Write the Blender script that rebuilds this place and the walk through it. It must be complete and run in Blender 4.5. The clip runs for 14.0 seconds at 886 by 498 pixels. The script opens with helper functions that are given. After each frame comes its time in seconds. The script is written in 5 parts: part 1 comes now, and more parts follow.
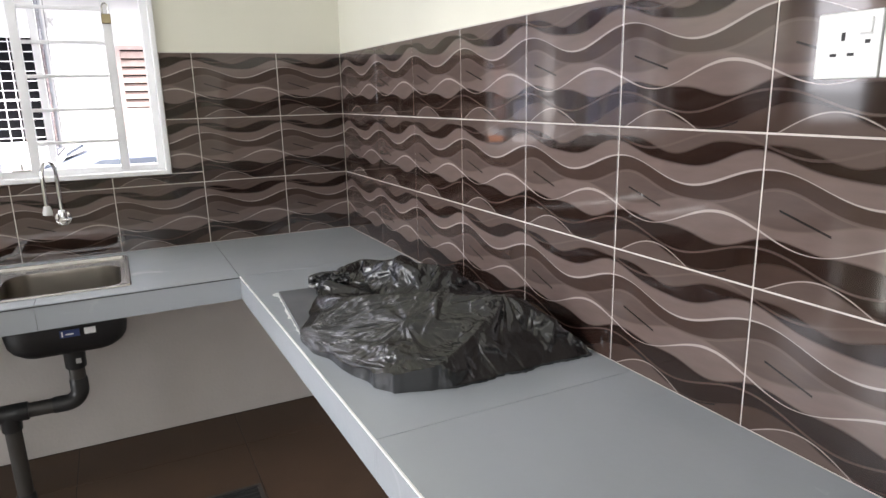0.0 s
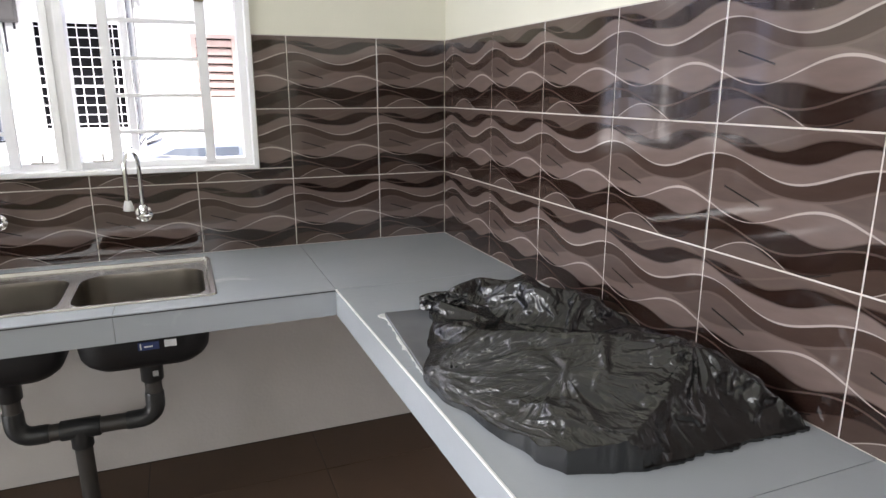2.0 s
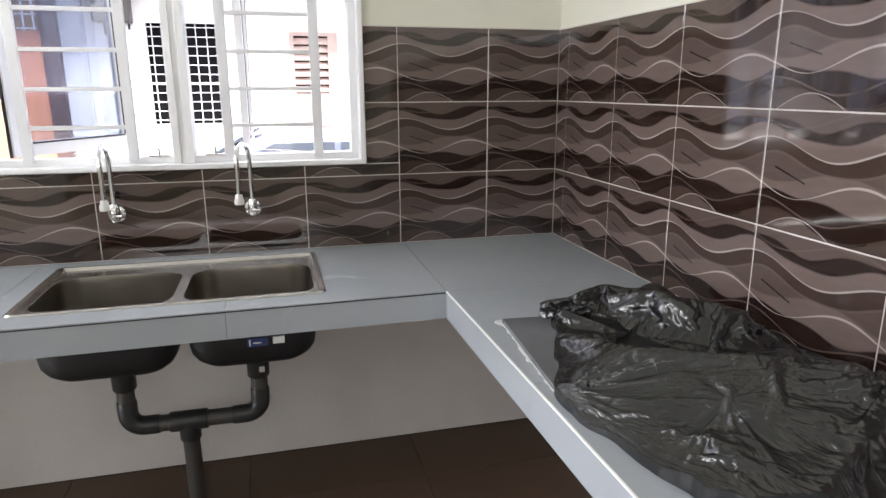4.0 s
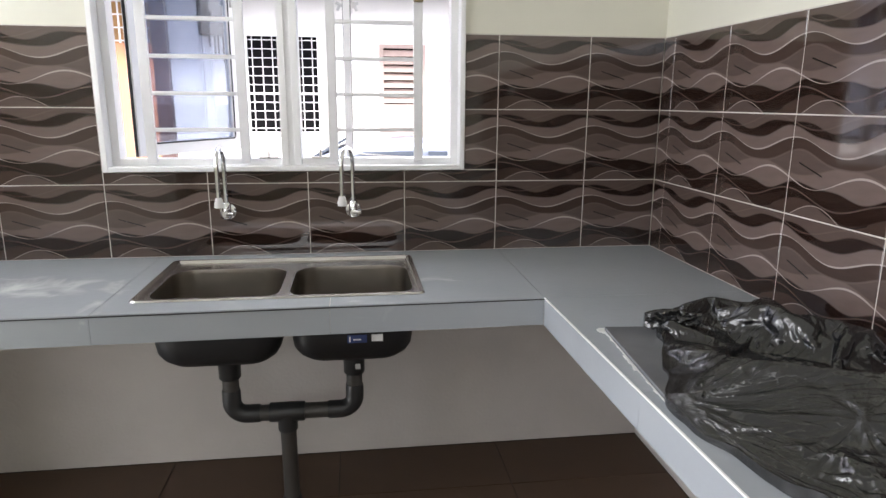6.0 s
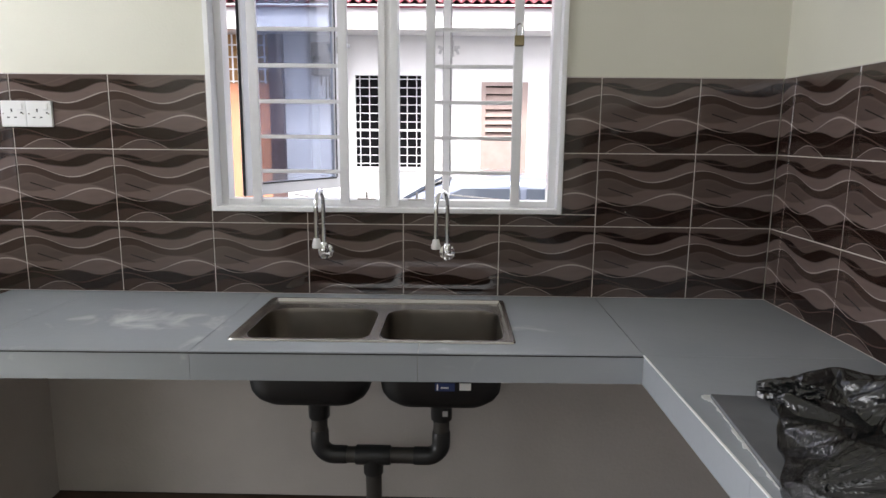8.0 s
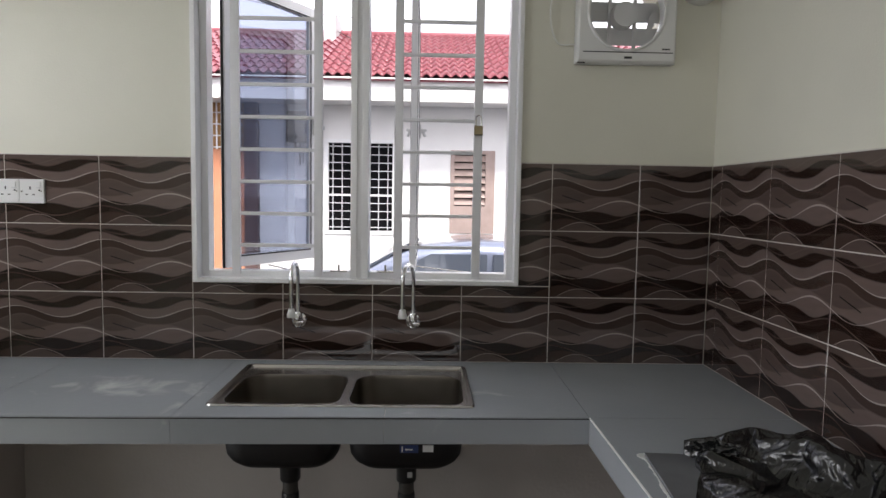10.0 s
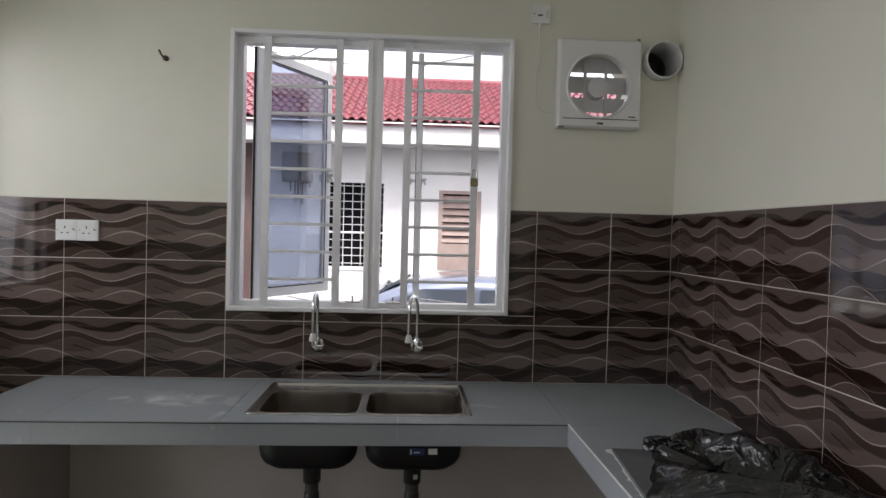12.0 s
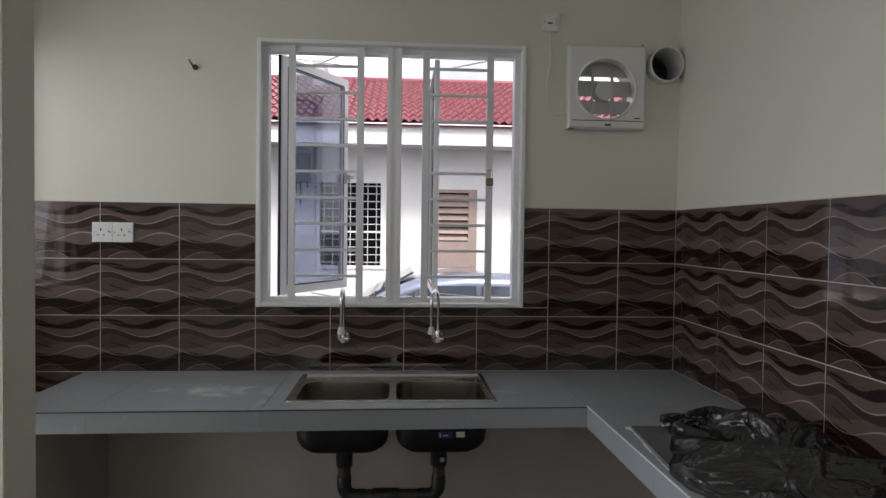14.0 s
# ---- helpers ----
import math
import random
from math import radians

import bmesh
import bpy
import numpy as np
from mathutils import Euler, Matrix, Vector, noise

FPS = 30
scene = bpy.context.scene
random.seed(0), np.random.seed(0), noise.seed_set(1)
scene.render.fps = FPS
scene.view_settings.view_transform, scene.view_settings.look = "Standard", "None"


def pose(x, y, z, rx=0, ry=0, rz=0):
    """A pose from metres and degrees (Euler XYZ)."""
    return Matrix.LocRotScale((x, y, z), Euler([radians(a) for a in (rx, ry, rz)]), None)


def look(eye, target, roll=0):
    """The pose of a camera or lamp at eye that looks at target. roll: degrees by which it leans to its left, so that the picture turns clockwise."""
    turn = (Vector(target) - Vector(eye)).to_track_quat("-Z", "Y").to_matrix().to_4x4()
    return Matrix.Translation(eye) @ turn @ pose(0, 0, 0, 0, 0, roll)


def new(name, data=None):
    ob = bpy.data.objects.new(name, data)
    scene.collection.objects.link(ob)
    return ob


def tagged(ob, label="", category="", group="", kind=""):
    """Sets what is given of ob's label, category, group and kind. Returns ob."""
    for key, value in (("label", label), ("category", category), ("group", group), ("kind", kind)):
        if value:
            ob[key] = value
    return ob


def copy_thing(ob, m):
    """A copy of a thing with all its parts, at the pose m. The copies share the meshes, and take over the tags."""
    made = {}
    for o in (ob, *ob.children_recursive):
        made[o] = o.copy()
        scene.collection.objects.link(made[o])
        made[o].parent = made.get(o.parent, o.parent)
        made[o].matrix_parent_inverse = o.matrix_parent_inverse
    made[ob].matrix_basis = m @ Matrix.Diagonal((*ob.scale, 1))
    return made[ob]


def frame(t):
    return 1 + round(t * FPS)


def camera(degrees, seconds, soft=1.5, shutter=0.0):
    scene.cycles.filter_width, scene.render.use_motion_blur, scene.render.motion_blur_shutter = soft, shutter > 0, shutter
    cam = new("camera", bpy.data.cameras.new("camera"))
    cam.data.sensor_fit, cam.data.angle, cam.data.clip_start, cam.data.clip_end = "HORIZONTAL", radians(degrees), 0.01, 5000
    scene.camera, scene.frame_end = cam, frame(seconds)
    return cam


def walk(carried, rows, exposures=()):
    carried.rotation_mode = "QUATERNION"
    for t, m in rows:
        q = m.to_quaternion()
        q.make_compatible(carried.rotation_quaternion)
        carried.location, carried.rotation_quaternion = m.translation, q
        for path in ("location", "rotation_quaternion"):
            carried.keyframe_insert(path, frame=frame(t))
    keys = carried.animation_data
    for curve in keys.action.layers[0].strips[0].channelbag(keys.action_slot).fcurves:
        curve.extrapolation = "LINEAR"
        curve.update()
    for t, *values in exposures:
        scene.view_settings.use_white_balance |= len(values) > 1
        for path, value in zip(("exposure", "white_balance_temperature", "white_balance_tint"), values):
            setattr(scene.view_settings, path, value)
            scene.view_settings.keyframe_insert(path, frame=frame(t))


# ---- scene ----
from mathutils.geometry import delaunay_2d_cdt

cam = camera(68.8, 14.0)
PATH = [
    (0, (-0.908, -2.76, 1.349), (-0.038, -1.019, 0.886), -1.3),
    (0.5, (-0.871, -2.724, 1.349), (-0.092, -0.942, 0.882), -1.1),
    (1, (-0.88, -2.637, 1.34), (-0.101, -0.859, 0.857), -0.3),
    (1.5, (-0.916, -2.515, 1.344), (-0.171, -0.722, 0.867), -0.3),
    (2, (-0.969, -2.4, 1.34), (-0.246, -0.597, 0.867), -0.0),
    (2.5, (-0.994, -2.343, 1.336), (-0.302, -0.532, 0.845), 0.1),
    (3, (-1.018, -2.314, 1.332), (-0.384, -0.481, 0.846), 0.0),
    (3.5, (-1.016, -2.286, 1.334), (-0.444, -0.438, 0.828), -0.3),
    (4, (-1.026, -2.266, 1.324), (-0.539, -0.387, 0.844), -0.2),
    (4.2, (-1.033, -2.26, 1.325), (-0.576, -0.371, 0.854), -0.2),
    (6.3, (-1.098, -2.269, 1.303), (-0.856, -0.333, 0.86), 0.2),
    (6.5, (-1.098, -2.26, 1.309), (-0.869, -0.328, 0.845), 0.1),
    (7, (-1.106, -2.261, 1.309), (-0.939, -0.317, 0.869), 0.2),
    (7.5, (-1.097, -2.251, 1.315), (-1.052, -0.293, 0.91), -0.2),
    (8, (-1.078, -2.221, 1.335), (-1.116, -0.252, 0.99), 0.5),
    (8.5, (-1.054, -2.217, 1.358), (-1.108, -0.236, 1.082), 0.5),
    (8.7, (-1.065, -2.236, 1.369), (-1.093, -0.251, 1.126), 0.5),
    (10.8, (-1.043, -2.59, 1.404), (-0.959, -0.594, 1.309), 1.0),
    (11, (-1.04, -2.655, 1.406), (-0.942, -0.658, 1.333), 1.0),
    (11.5, (-1.069, -2.74, 1.42), (-0.983, -0.743, 1.344), 1.4),
    (12, (-1.14, -2.789, 1.422), (-1.042, -0.792, 1.374), 1.5),
    (12.5, (-1.22, -2.839, 1.436), (-1.136, -0.841, 1.414), 1.3),
    (13, (-1.283, -2.89, 1.426), (-1.178, -0.893, 1.424), 1.6),
    (13.5, (-1.295, -2.923, 1.421), (-1.163, -0.927, 1.388), 1.2),
    (14, (-1.283, -2.937, 1.414), (-1.149, -0.942, 1.362), 0.7),
]
EXPOSURES = [(0, 2.28), (3, 2.27), (4.2, 2.10), (6.5, 2.0), (7.5, 1.72), (8.7, 1.12), (11, 0.76), (12, 0.64), (12.5, 0.54), (13, 0.0), (13.5, 0.04), (14, 0.32)]
walk(cam, [(t, look(eye, target, roll)) for t, eye, target, roll in PATH], EXPOSURES)

# ---- light ----
world = bpy.data.worlds.new("sky")
scene.world = world
world.use_nodes = True
wn = world.node_tree.nodes
sky = wn.new("ShaderNodeTexSky")
sky.sky_type = "NISHITA"
sky.sun_disc = False
sky.sun_elevation, sky.sun_rotation = radians(52), radians(160)
sky.air_density, sky.dust_density = 0.6, 8.0
cloud = wn.new("ShaderNodeTexNoise")          # broken white cloud over the blue
cloud.inputs["Scale"].default_value, cloud.inputs["Detail"].default_value = 2.0, 6
cover = wn.new("ShaderNodeMapRange")
cover.inputs["From Min"].default_value, cover.inputs["From Max"].default_value = 0.30, 0.52
veil = wn.new("ShaderNodeMix")
veil.data_type = "RGBA"
veil.inputs["B"].default_value = (9.9, 9.7, 10.5, 1)
way = wn.new("ShaderNodeTexCoord")
for a, b in ((way.outputs["Generated"], cloud.inputs["Vector"]), (cloud.outputs["Fac"], cover.inputs["Value"]), (cover.outputs[0], veil.inputs["Factor"]),
             (sky.outputs[0], veil.inputs["A"]), (veil.outputs["Result"], wn["Background"].inputs[0])):
    world.node_tree.links.new(a, b)
wn["Background"].inputs[1].default_value = 0.15
sun_data = bpy.data.lights.new("sun", "SUN")
sun_data.energy, sun_data.angle, sun_data.color = 2.6, radians(11), (1.0, 0.96, 0.91)
sun = new("sun", sun_data)
sun.matrix_world = look((3, -8.2, 11.2), (0, 0, 0))


def opening_light(name, eye, target, w, h, watts, color):
    """A rectangular area lamp set in a wall opening, in place of sky light."""
    d = bpy.data.lights.new(name, "AREA")
    d.shape, d.size, d.size_y, d.energy, d.color = "RECTANGLE", w, h, watts, color
    ob = new(name, d)
    ob.matrix_world = look(eye, target)
    return ob


opening_light("west_window_light", (-3.02, -0.265, 1.68), (0, -0.5, 1.4), 0.38, 1.05, 1.2, (0.93, 0.945, 1.0))
# four fill lamps, added in wall openings that are out of view
opening_light("added_high_light", (-3.00, -0.98, 2.02), (-0.6, -0.98, 0.9), 0.74, 0.55, 4.9, (0.94, 0.96, 1.0))
opening_light("added_low_light", (-2.99, -1.05, 0.29), (0, -0.7, 0.28), 0.68, 0.42, 2.4, (0.94, 0.96, 1.0))
opening_light("added_south_light", (-1.6, -5.05, 2.15), (-1.6, 0, 0.9), 1.9, 0.62, 6, (0.95, 0.965, 1.0))
opening_light("added_west_light", (-3.02, -2.2, 1.15), (0, -1.9, 1.0), 0.9, 2.0, 10, (0.955, 0.965, 1.0))


# ---- materials ----
def material(name, color, rough=0.5, metal=0.0, var=0.06, scale=8.0, bump=0.0, bump_scale=60.0, coat=0.0, spec=0.5, random=0.0, color2=None, detail=6.0):
    """A principled material with blotches at two scales and a fine relief."""
    m = bpy.data.materials.new(name)
    m.use_nodes = True
    nt = m.node_tree
    n, l = nt.nodes, nt.links
    b = n["Principled BSDF"]
    b.inputs["Roughness"].default_value = rough
    b.inputs["Metallic"].default_value = metal
    b.inputs["Coat Weight"].default_value = coat
    b.inputs["Coat Roughness"].default_value = 0.05
    b.inputs["Specular IOR Level"].default_value = spec
    tc = n.new("ShaderNodeTexCoord")
    n1 = n.new("ShaderNodeTexNoise")
    n1.inputs["Scale"].default_value, n1.inputs["Detail"].default_value = scale, detail
    l.new(tc.outputs["Object"], n1.inputs["Vector"])
    n2 = n.new("ShaderNodeTexNoise")
    n2.inputs["Scale"].default_value, n2.inputs["Detail"].default_value = scale * 0.17, 3
    l.new(tc.outputs["Object"], n2.inputs["Vector"])
    add = n.new("ShaderNodeMath")
    add.operation = "ADD"
    l.new(n1.outputs["Fac"], add.inputs[0]), l.new(n2.outputs["Fac"], add.inputs[1])
    last = add.outputs[0]
    if random:
        oi = n.new("ShaderNodeObjectInfo")
        mul = n.new("ShaderNodeMath")
        mul.operation = "MULTIPLY_ADD"
        mul.inputs[1].default_value = random
        l.new(oi.outputs["Random"], mul.inputs[0]), l.new(last, mul.inputs[2])
        last = mul.outputs[0]
    mr = n.new("ShaderNodeMapRange")
    mr.inputs["From Min"].default_value, mr.inputs["From Max"].default_value = 0.6, 1.4 + random
    l.new(last, mr.inputs["Value"])
    mix = n.new("ShaderNodeMix")
    mix.data_type = "RGBA"
    c2 = color2 or tuple(c * (1 - 2.2 * var) for c in color)
    mix.inputs["A"].default_value = (*c2, 1)
    mix.inputs["B"].default_value = (*[min(1, c * (1 + var)) for c in color], 1)
    l.new(mr.outputs[0], mix.inputs["Factor"])
    l.new(mix.outputs["Result"], b.inputs["Base Color"])
    rr = n.new("ShaderNodeMapRange")
    rr.inputs["To Min"].default_value, rr.inputs["To Max"].default_value = max(0.02, rough * 0.85), min(1, rough * 1.2)
    l.new(n1.outputs["Fac"], rr.inputs["Value"])
    l.new(rr.outputs[0], b.inputs["Roughness"])
    if bump:
        n3 = n.new("ShaderNodeTexNoise")
        n3.inputs["Scale"].default_value, n3.inputs["Detail"].default_value = bump_scale, 5
        l.new(tc.outputs["Object"], n3.inputs["Vector"])
        bp = n.new("ShaderNodeBump")
        bp.inputs["Strength"].default_value, bp.inputs["Distance"].default_value = bump, 0.01
        l.new(n3.outputs["Fac"], bp.inputs["Height"])
        l.new(bp.outputs[0], b.inputs["Normal"])
    return m


CREAM = material("cream_paint", (0.665, 0.652, 0.556), 0.62, var=0.03, scale=3, bump=0.08, bump_scale=140)
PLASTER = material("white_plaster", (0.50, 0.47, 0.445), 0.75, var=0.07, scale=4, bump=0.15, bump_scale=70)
CEILING = material("ceiling_paint", (0.78, 0.77, 0.74), 0.8, var=0.03)
GROUT = material("tile_grout", (0.58, 0.53, 0.485), 0.8, var=0.1, scale=30, bump=0.1)
FLOOR_TILE = material("brown_floor_tile", (0.088, 0.054, 0.035), 0.45, spec=0.25, var=0.14, scale=9, bump=0.05, bump_scale=90, random=0.25)
FLOOR_GROUT = material("dark_floor_grout", (0.035, 0.028, 0.024), 0.85, var=0.1, scale=30)
WHITE_ALU = material("white_powder_coat", (0.80, 0.80, 0.80), 0.35, var=0.02, scale=12, bump=0.03, bump_scale=200)
WHITE_STEEL = material("white_painted_steel", (0.74, 0.74, 0.75), 0.38, var=0.04, scale=15, bump=0.06, bump_scale=120)
GASKET = material("black_gasket", (0.015, 0.015, 0.017), 0.6)
PLASTIC_WHITE = material("white_plastic", (0.70, 0.70, 0.685), 0.32, var=0.02)
PLASTIC_GREY = material("pale_grey_plastic", (0.55, 0.55, 0.55), 0.4, var=0.03)
PLASTIC_DARK = material("dark_slot", (0.02, 0.02, 0.02), 0.6)
PVC_GREY = material("dark_grey_pvc", (0.050, 0.046, 0.042), 0.42, var=0.12, scale=14, bump=0.04)
PVC_FITTING = material("black_grey_pvc_fitting", (0.022, 0.023, 0.024), 0.38, var=0.1, scale=14)
STEEL = material("stainless_steel", (0.62, 0.60, 0.575), 0.24, metal=1.0, var=0.05, scale=20, bump=0.006, bump_scale=250)
# the sink's steel again, darkened: the shade inside the bowls is in the colour
STEEL_SHADED = material("shaded_bowl_steel", (0.27, 0.245, 0.21), 0.3, metal=1.0, var=0.08, scale=12, bump=0.006, bump_scale=250)
BOWL_UNDER = material("black_sound_coat", (0.007, 0.007, 0.008), 0.55, var=0.2, scale=20, bump=0.1)
CHROME = material("chrome", (0.82, 0.82, 0.84), 0.09, metal=1.0, var=0.02)
BRASS = material("dull_brass", (0.20, 0.165, 0.095), 0.35, metal=1.0, var=0.1, scale=40)
LABEL_BLUE = material("blue_label", (0.03, 0.05, 0.16), 0.4)
LABEL_WHITE = material("white_label", (0.75, 0.75, 0.75), 0.5)
# black glass; its grey reflection is put into the base colour
HOB_GLASS = material("hob_glass_with_sheen", (0.15, 0.155, 0.165), 0.25, var=0.2, scale=6)
BUILD_WHITE = material("white_render", (0.80, 0.79, 0.78), 0.8, var=0.05, scale=1.5, bump=0.2, bump_scale=40)
BUILD_ORANGE = material("orange_render", (0.62, 0.27, 0.15), 0.8, var=0.08, scale=2, bump=0.2, bump_scale=40)
BUILD_BROWN = material("brown_paint", (0.11, 0.065, 0.06), 0.6, var=0.1, scale=3)
SHUTTER = material("ochre_shutter_paint", (0.36, 0.20, 0.07), 0.6, var=0.15, scale=5)
ROOF_RED = material("red_roof_tile", (0.235, 0.052, 0.068), 0.35, var=0.12, scale=6, bump=0.15, bump_scale=60, random=0.5)
LOUVRE = material("weathered_louvre", (0.38, 0.29, 0.26), 0.6, var=0.12, scale=7, bump=0.1)
# near-black colour for panels that stand for unlit rooms
UNLIT_ROOM = material("black_for_unlit_room", (0.006, 0.006, 0.0075), 0.9, spec=0.1)
MOULD = material("black_mould", (0.05, 0.05, 0.055), 0.9, var=0.3, scale=10)
ASPHALT = material("asphalt", (0.055, 0.055, 0.057), 0.9, var=0.2, scale=3, bump=0.3, bump_scale=90)
CAR_PAINT = material("silver_blue_car_paint", (0.17, 0.195, 0.27), 0.3, metal=0.5, var=0.03, coat=1.0)
CAR_GLASS = material("dark_car_glass", (0.05, 0.06, 0.08), 0.05, var=0.05)
RUBBER = material("black_rubber", (0.02, 0.02, 0.02), 0.8)
EDGE_TRIM = material("white_edge_trim", (0.78, 0.78, 0.78), 0.4, var=0.04)
CORD = material("white_cord", (0.7, 0.7, 0.66), 0.5)
STICKER = material("grey_sticker", (0.5, 0.5, 0.5), 0.5)
SILICONE = material("white_sealant_residue", (0.68, 0.69, 0.68), 0.55, var=0.12, scale=30, bump=0.3, bump_scale=80)
RUST = material("rusty_screw", (0.06, 0.045, 0.035), 0.6, metal=0.6)


def nmath(nt, op, a, b=None, c=None):
    q = nt.nodes.new("ShaderNodeMath")
    q.operation = op
    for k, v in enumerate((a, b, c)):
        if v is None:
            continue
        if isinstance(v, (int, float)):
            q.inputs[k].default_value = v
        else:
            nt.links.new(v, q.inputs[k])
    return q.outputs[0]


def nmix(nt, fac, a, b):
    q = nt.nodes.new("ShaderNodeMix")
    q.data_type = "RGBA"
    for key, v in (("Factor", fac), ("A", a), ("B", b)):
        if isinstance(v, tuple):
            q.inputs[key].default_value = (*v, 1)
        elif isinstance(v, (int, float)):
            q.inputs[key].default_value = v
        else:
            nt.links.new(v, q.inputs[key])
    return q.outputs["Result"]


def wave_tile_material():
    """Glossy brown tile, printed with dark bands and pale wavy lines that run on from tile to tile."""
    m = bpy.data.materials.new("brown_wave_tile")
    m.use_nodes = True
    nt = m.node_tree
    b = nt.nodes["Principled BSDF"]
    uv = nt.nodes.new("ShaderNodeUVMap")
    sep = nt.nodes.new("ShaderNodeSeparateXYZ")
    nt.links.new(uv.outputs[0], sep.inputs[0])
    u, v = sep.outputs[0], sep.outputs[1]

    def curve(mid, amp, top, amp2=0.0, top2=0.0):
        c = nmath(nt, "COSINE", nmath(nt, "MULTIPLY_ADD", u, 2 * math.pi, -2 * math.pi * top))
        out = nmath(nt, "MULTIPLY_ADD", c, amp, mid)
        if amp2:
            c2 = nmath(nt, "COSINE", nmath(nt, "MULTIPLY_ADD", u, 4 * math.pi, -4 * math.pi * top2))
            out = nmath(nt, "MULTIPLY_ADD", c2, amp2, out)
        return out

    def above(c, soft=0.012):
        d = nmath(nt, "SUBTRACT", v, c)
        q = nt.nodes.new("ShaderNodeMapRange")
        q.interpolation_type = "SMOOTHSTEP"
        q.inputs["From Min"].default_value, q.inputs["From Max"].default_value = -soft, soft
        nt.links.new(d, q.inputs["Value"])
        return q.outputs[0]

    def line(c, width, soft=0.005):
        d = nmath(nt, "ABSOLUTE", nmath(nt, "SUBTRACT", v, c))
        q = nt.nodes.new("ShaderNodeMapRange")
        q.interpolation_type = "SMOOTHSTEP"
        nt.links.new(d, q.inputs["Value"])
        if isinstance(width, (int, float)):
            q.inputs["From Min"].default_value, q.inputs["From Max"].default_value = width, width + soft
        else:
            nt.links.new(width, q.inputs["From Min"])
            nt.links.new(nmath(nt, "ADD", width, soft), q.inputs["From Max"])
        q.inputs["To Min"].default_value, q.inputs["To Max"].default_value = 1, 0
        return q.outputs[0]

    def between(value, lo, hi):
        return nmath(nt, "MULTIPLY", nmath(nt, "GREATER_THAN", value, lo), nmath(nt, "LESS_THAN", value, hi))

    LIGHT, MID, DIM, DARK, PALE = (0.127, 0.094, 0.084), (0.083, 0.0595, 0.0515), (0.047, 0.0298, 0.0242), (0.0175, 0.0088, 0.0066), (0.38, 0.325, 0.30)
    l1 = curve(0.70, 0.082, 0.05)
    l2 = curve(0.372, 0.088, 0.77)
    l3 = curve(0.012, 0.118, 0.32)
    c_d1top = curve(0.905, 0.05, 0.93, 0.02, 0.2)
    c_d1bot = curve(0.815, 0.07, 0.99, 0.015, 0.45)
    c_mid = curve(0.575, 0.075, 0.10, 0.012, 0.1)
    c_d2 = curve(0.292, 0.045, 0.20, 0.022, 0.05)
    c_d2low = curve(0.10, 0.085, 0.14)
    low = nmix(nt, above(l3), MID, DIM)
    col = nmix(nt, above(c_d2low), low, DARK)
    col = nmix(nt, above(c_d2), col, LIGHT)
    col = nmix(nt, nmath(nt, "MULTIPLY", above(l2), above(c_d2)), col, MID)
    lit = nmix(nt, above(curve(0.47, 0.06, 0.62)), LIGHT, MID)
    col = nmix(nt, nmath(nt, "MULTIPLY", above(l2), above(c_d2)), col, lit)
    col = nmix(nt, above(c_mid), col, DIM)
    col = nmix(nt, above(l1), col, LIGHT)
    col = nmix(nt, above(c_d1bot), col, DARK)
    col = nmix(nt, above(c_d1top), col, MID)
    # second, fainter ribbons
    col = nmix(nt, nmath(nt, "MULTIPLY", line(curve(0.19, 0.075, 0.02), 0.005), 0.45), col, LIGHT)
    col = nmix(nt, nmath(nt, "MULTIPLY", line(c_mid, 0.008), 0.5), col, LIGHT)
    col = nmix(nt, nmath(nt, "MULTIPLY", line(curve(0.93, 0.07, 0.75), 0.006), 0.35), col, LIGHT)
    # pale lines; they swell and thin out
    swell1 = nmath(nt, "MULTIPLY_ADD", nmath(nt, "COSINE", nmath(nt, "MULTIPLY_ADD", u, 2 * math.pi, -2 * math.pi * 0.75)), 0.0034, 0.0034)
    swell2 = nmath(nt, "MULTIPLY_ADD", nmath(nt, "COSINE", nmath(nt, "MULTIPLY_ADD", u, 2 * math.pi, -2 * math.pi * 0.80)), 0.0042, 0.0040)
    col = nmix(nt, nmath(nt, "MULTIPLY", line(l1, swell1), 0.8), col, PALE)
    col = nmix(nt, nmath(nt, "MULTIPLY", line(l2, swell2), 0.85), col, PALE)
    col = nmix(nt, nmath(nt, "MULTIPLY", line(l3, 0.0020), 0.7), col, PALE)
    # short black strokes
    s1 = nmath(nt, "MULTIPLY_ADD", u, -0.42, 0.575)
    s1m = nmath(nt, "MULTIPLY", line(s1, 0.005, 0.005), between(u, 0.10, 0.36))
    col = nmix(nt, nmath(nt, "MULTIPLY", s1m, 0.9), col, (0.012, 0.01, 0.01))
    s2m = nmath(nt, "MULTIPLY", line(nmath(nt, "SUBTRACT", c_d2low, 0.012), 0.004, 0.005), between(u, 0.62, 0.84))
    col = nmix(nt, nmath(nt, "MULTIPLY", s2m, 0.8), col, (0.012, 0.01, 0.01))
    # cloudy glaze, with its brush streaks along the waves
    tc = nt.nodes.new("ShaderNodeTexCoord")
    noise_n = nt.nodes.new("ShaderNodeTexNoise")
    noise_n.inputs["Scale"].default_value, noise_n.inputs["Detail"].default_value = 14, 5
    mp = nt.nodes.new("ShaderNodeMapping")
    mp.inputs["Scale"].default_value = (1, 1, 5)
    nt.links.new(tc.outputs["Object"], mp.inputs["Vector"])
    nt.links.new(mp.outputs[0], noise_n.inputs["Vector"])
    hsv = nt.nodes.new("ShaderNodeHueSaturation")
    nt.links.new(col, hsv.inputs["Color"])
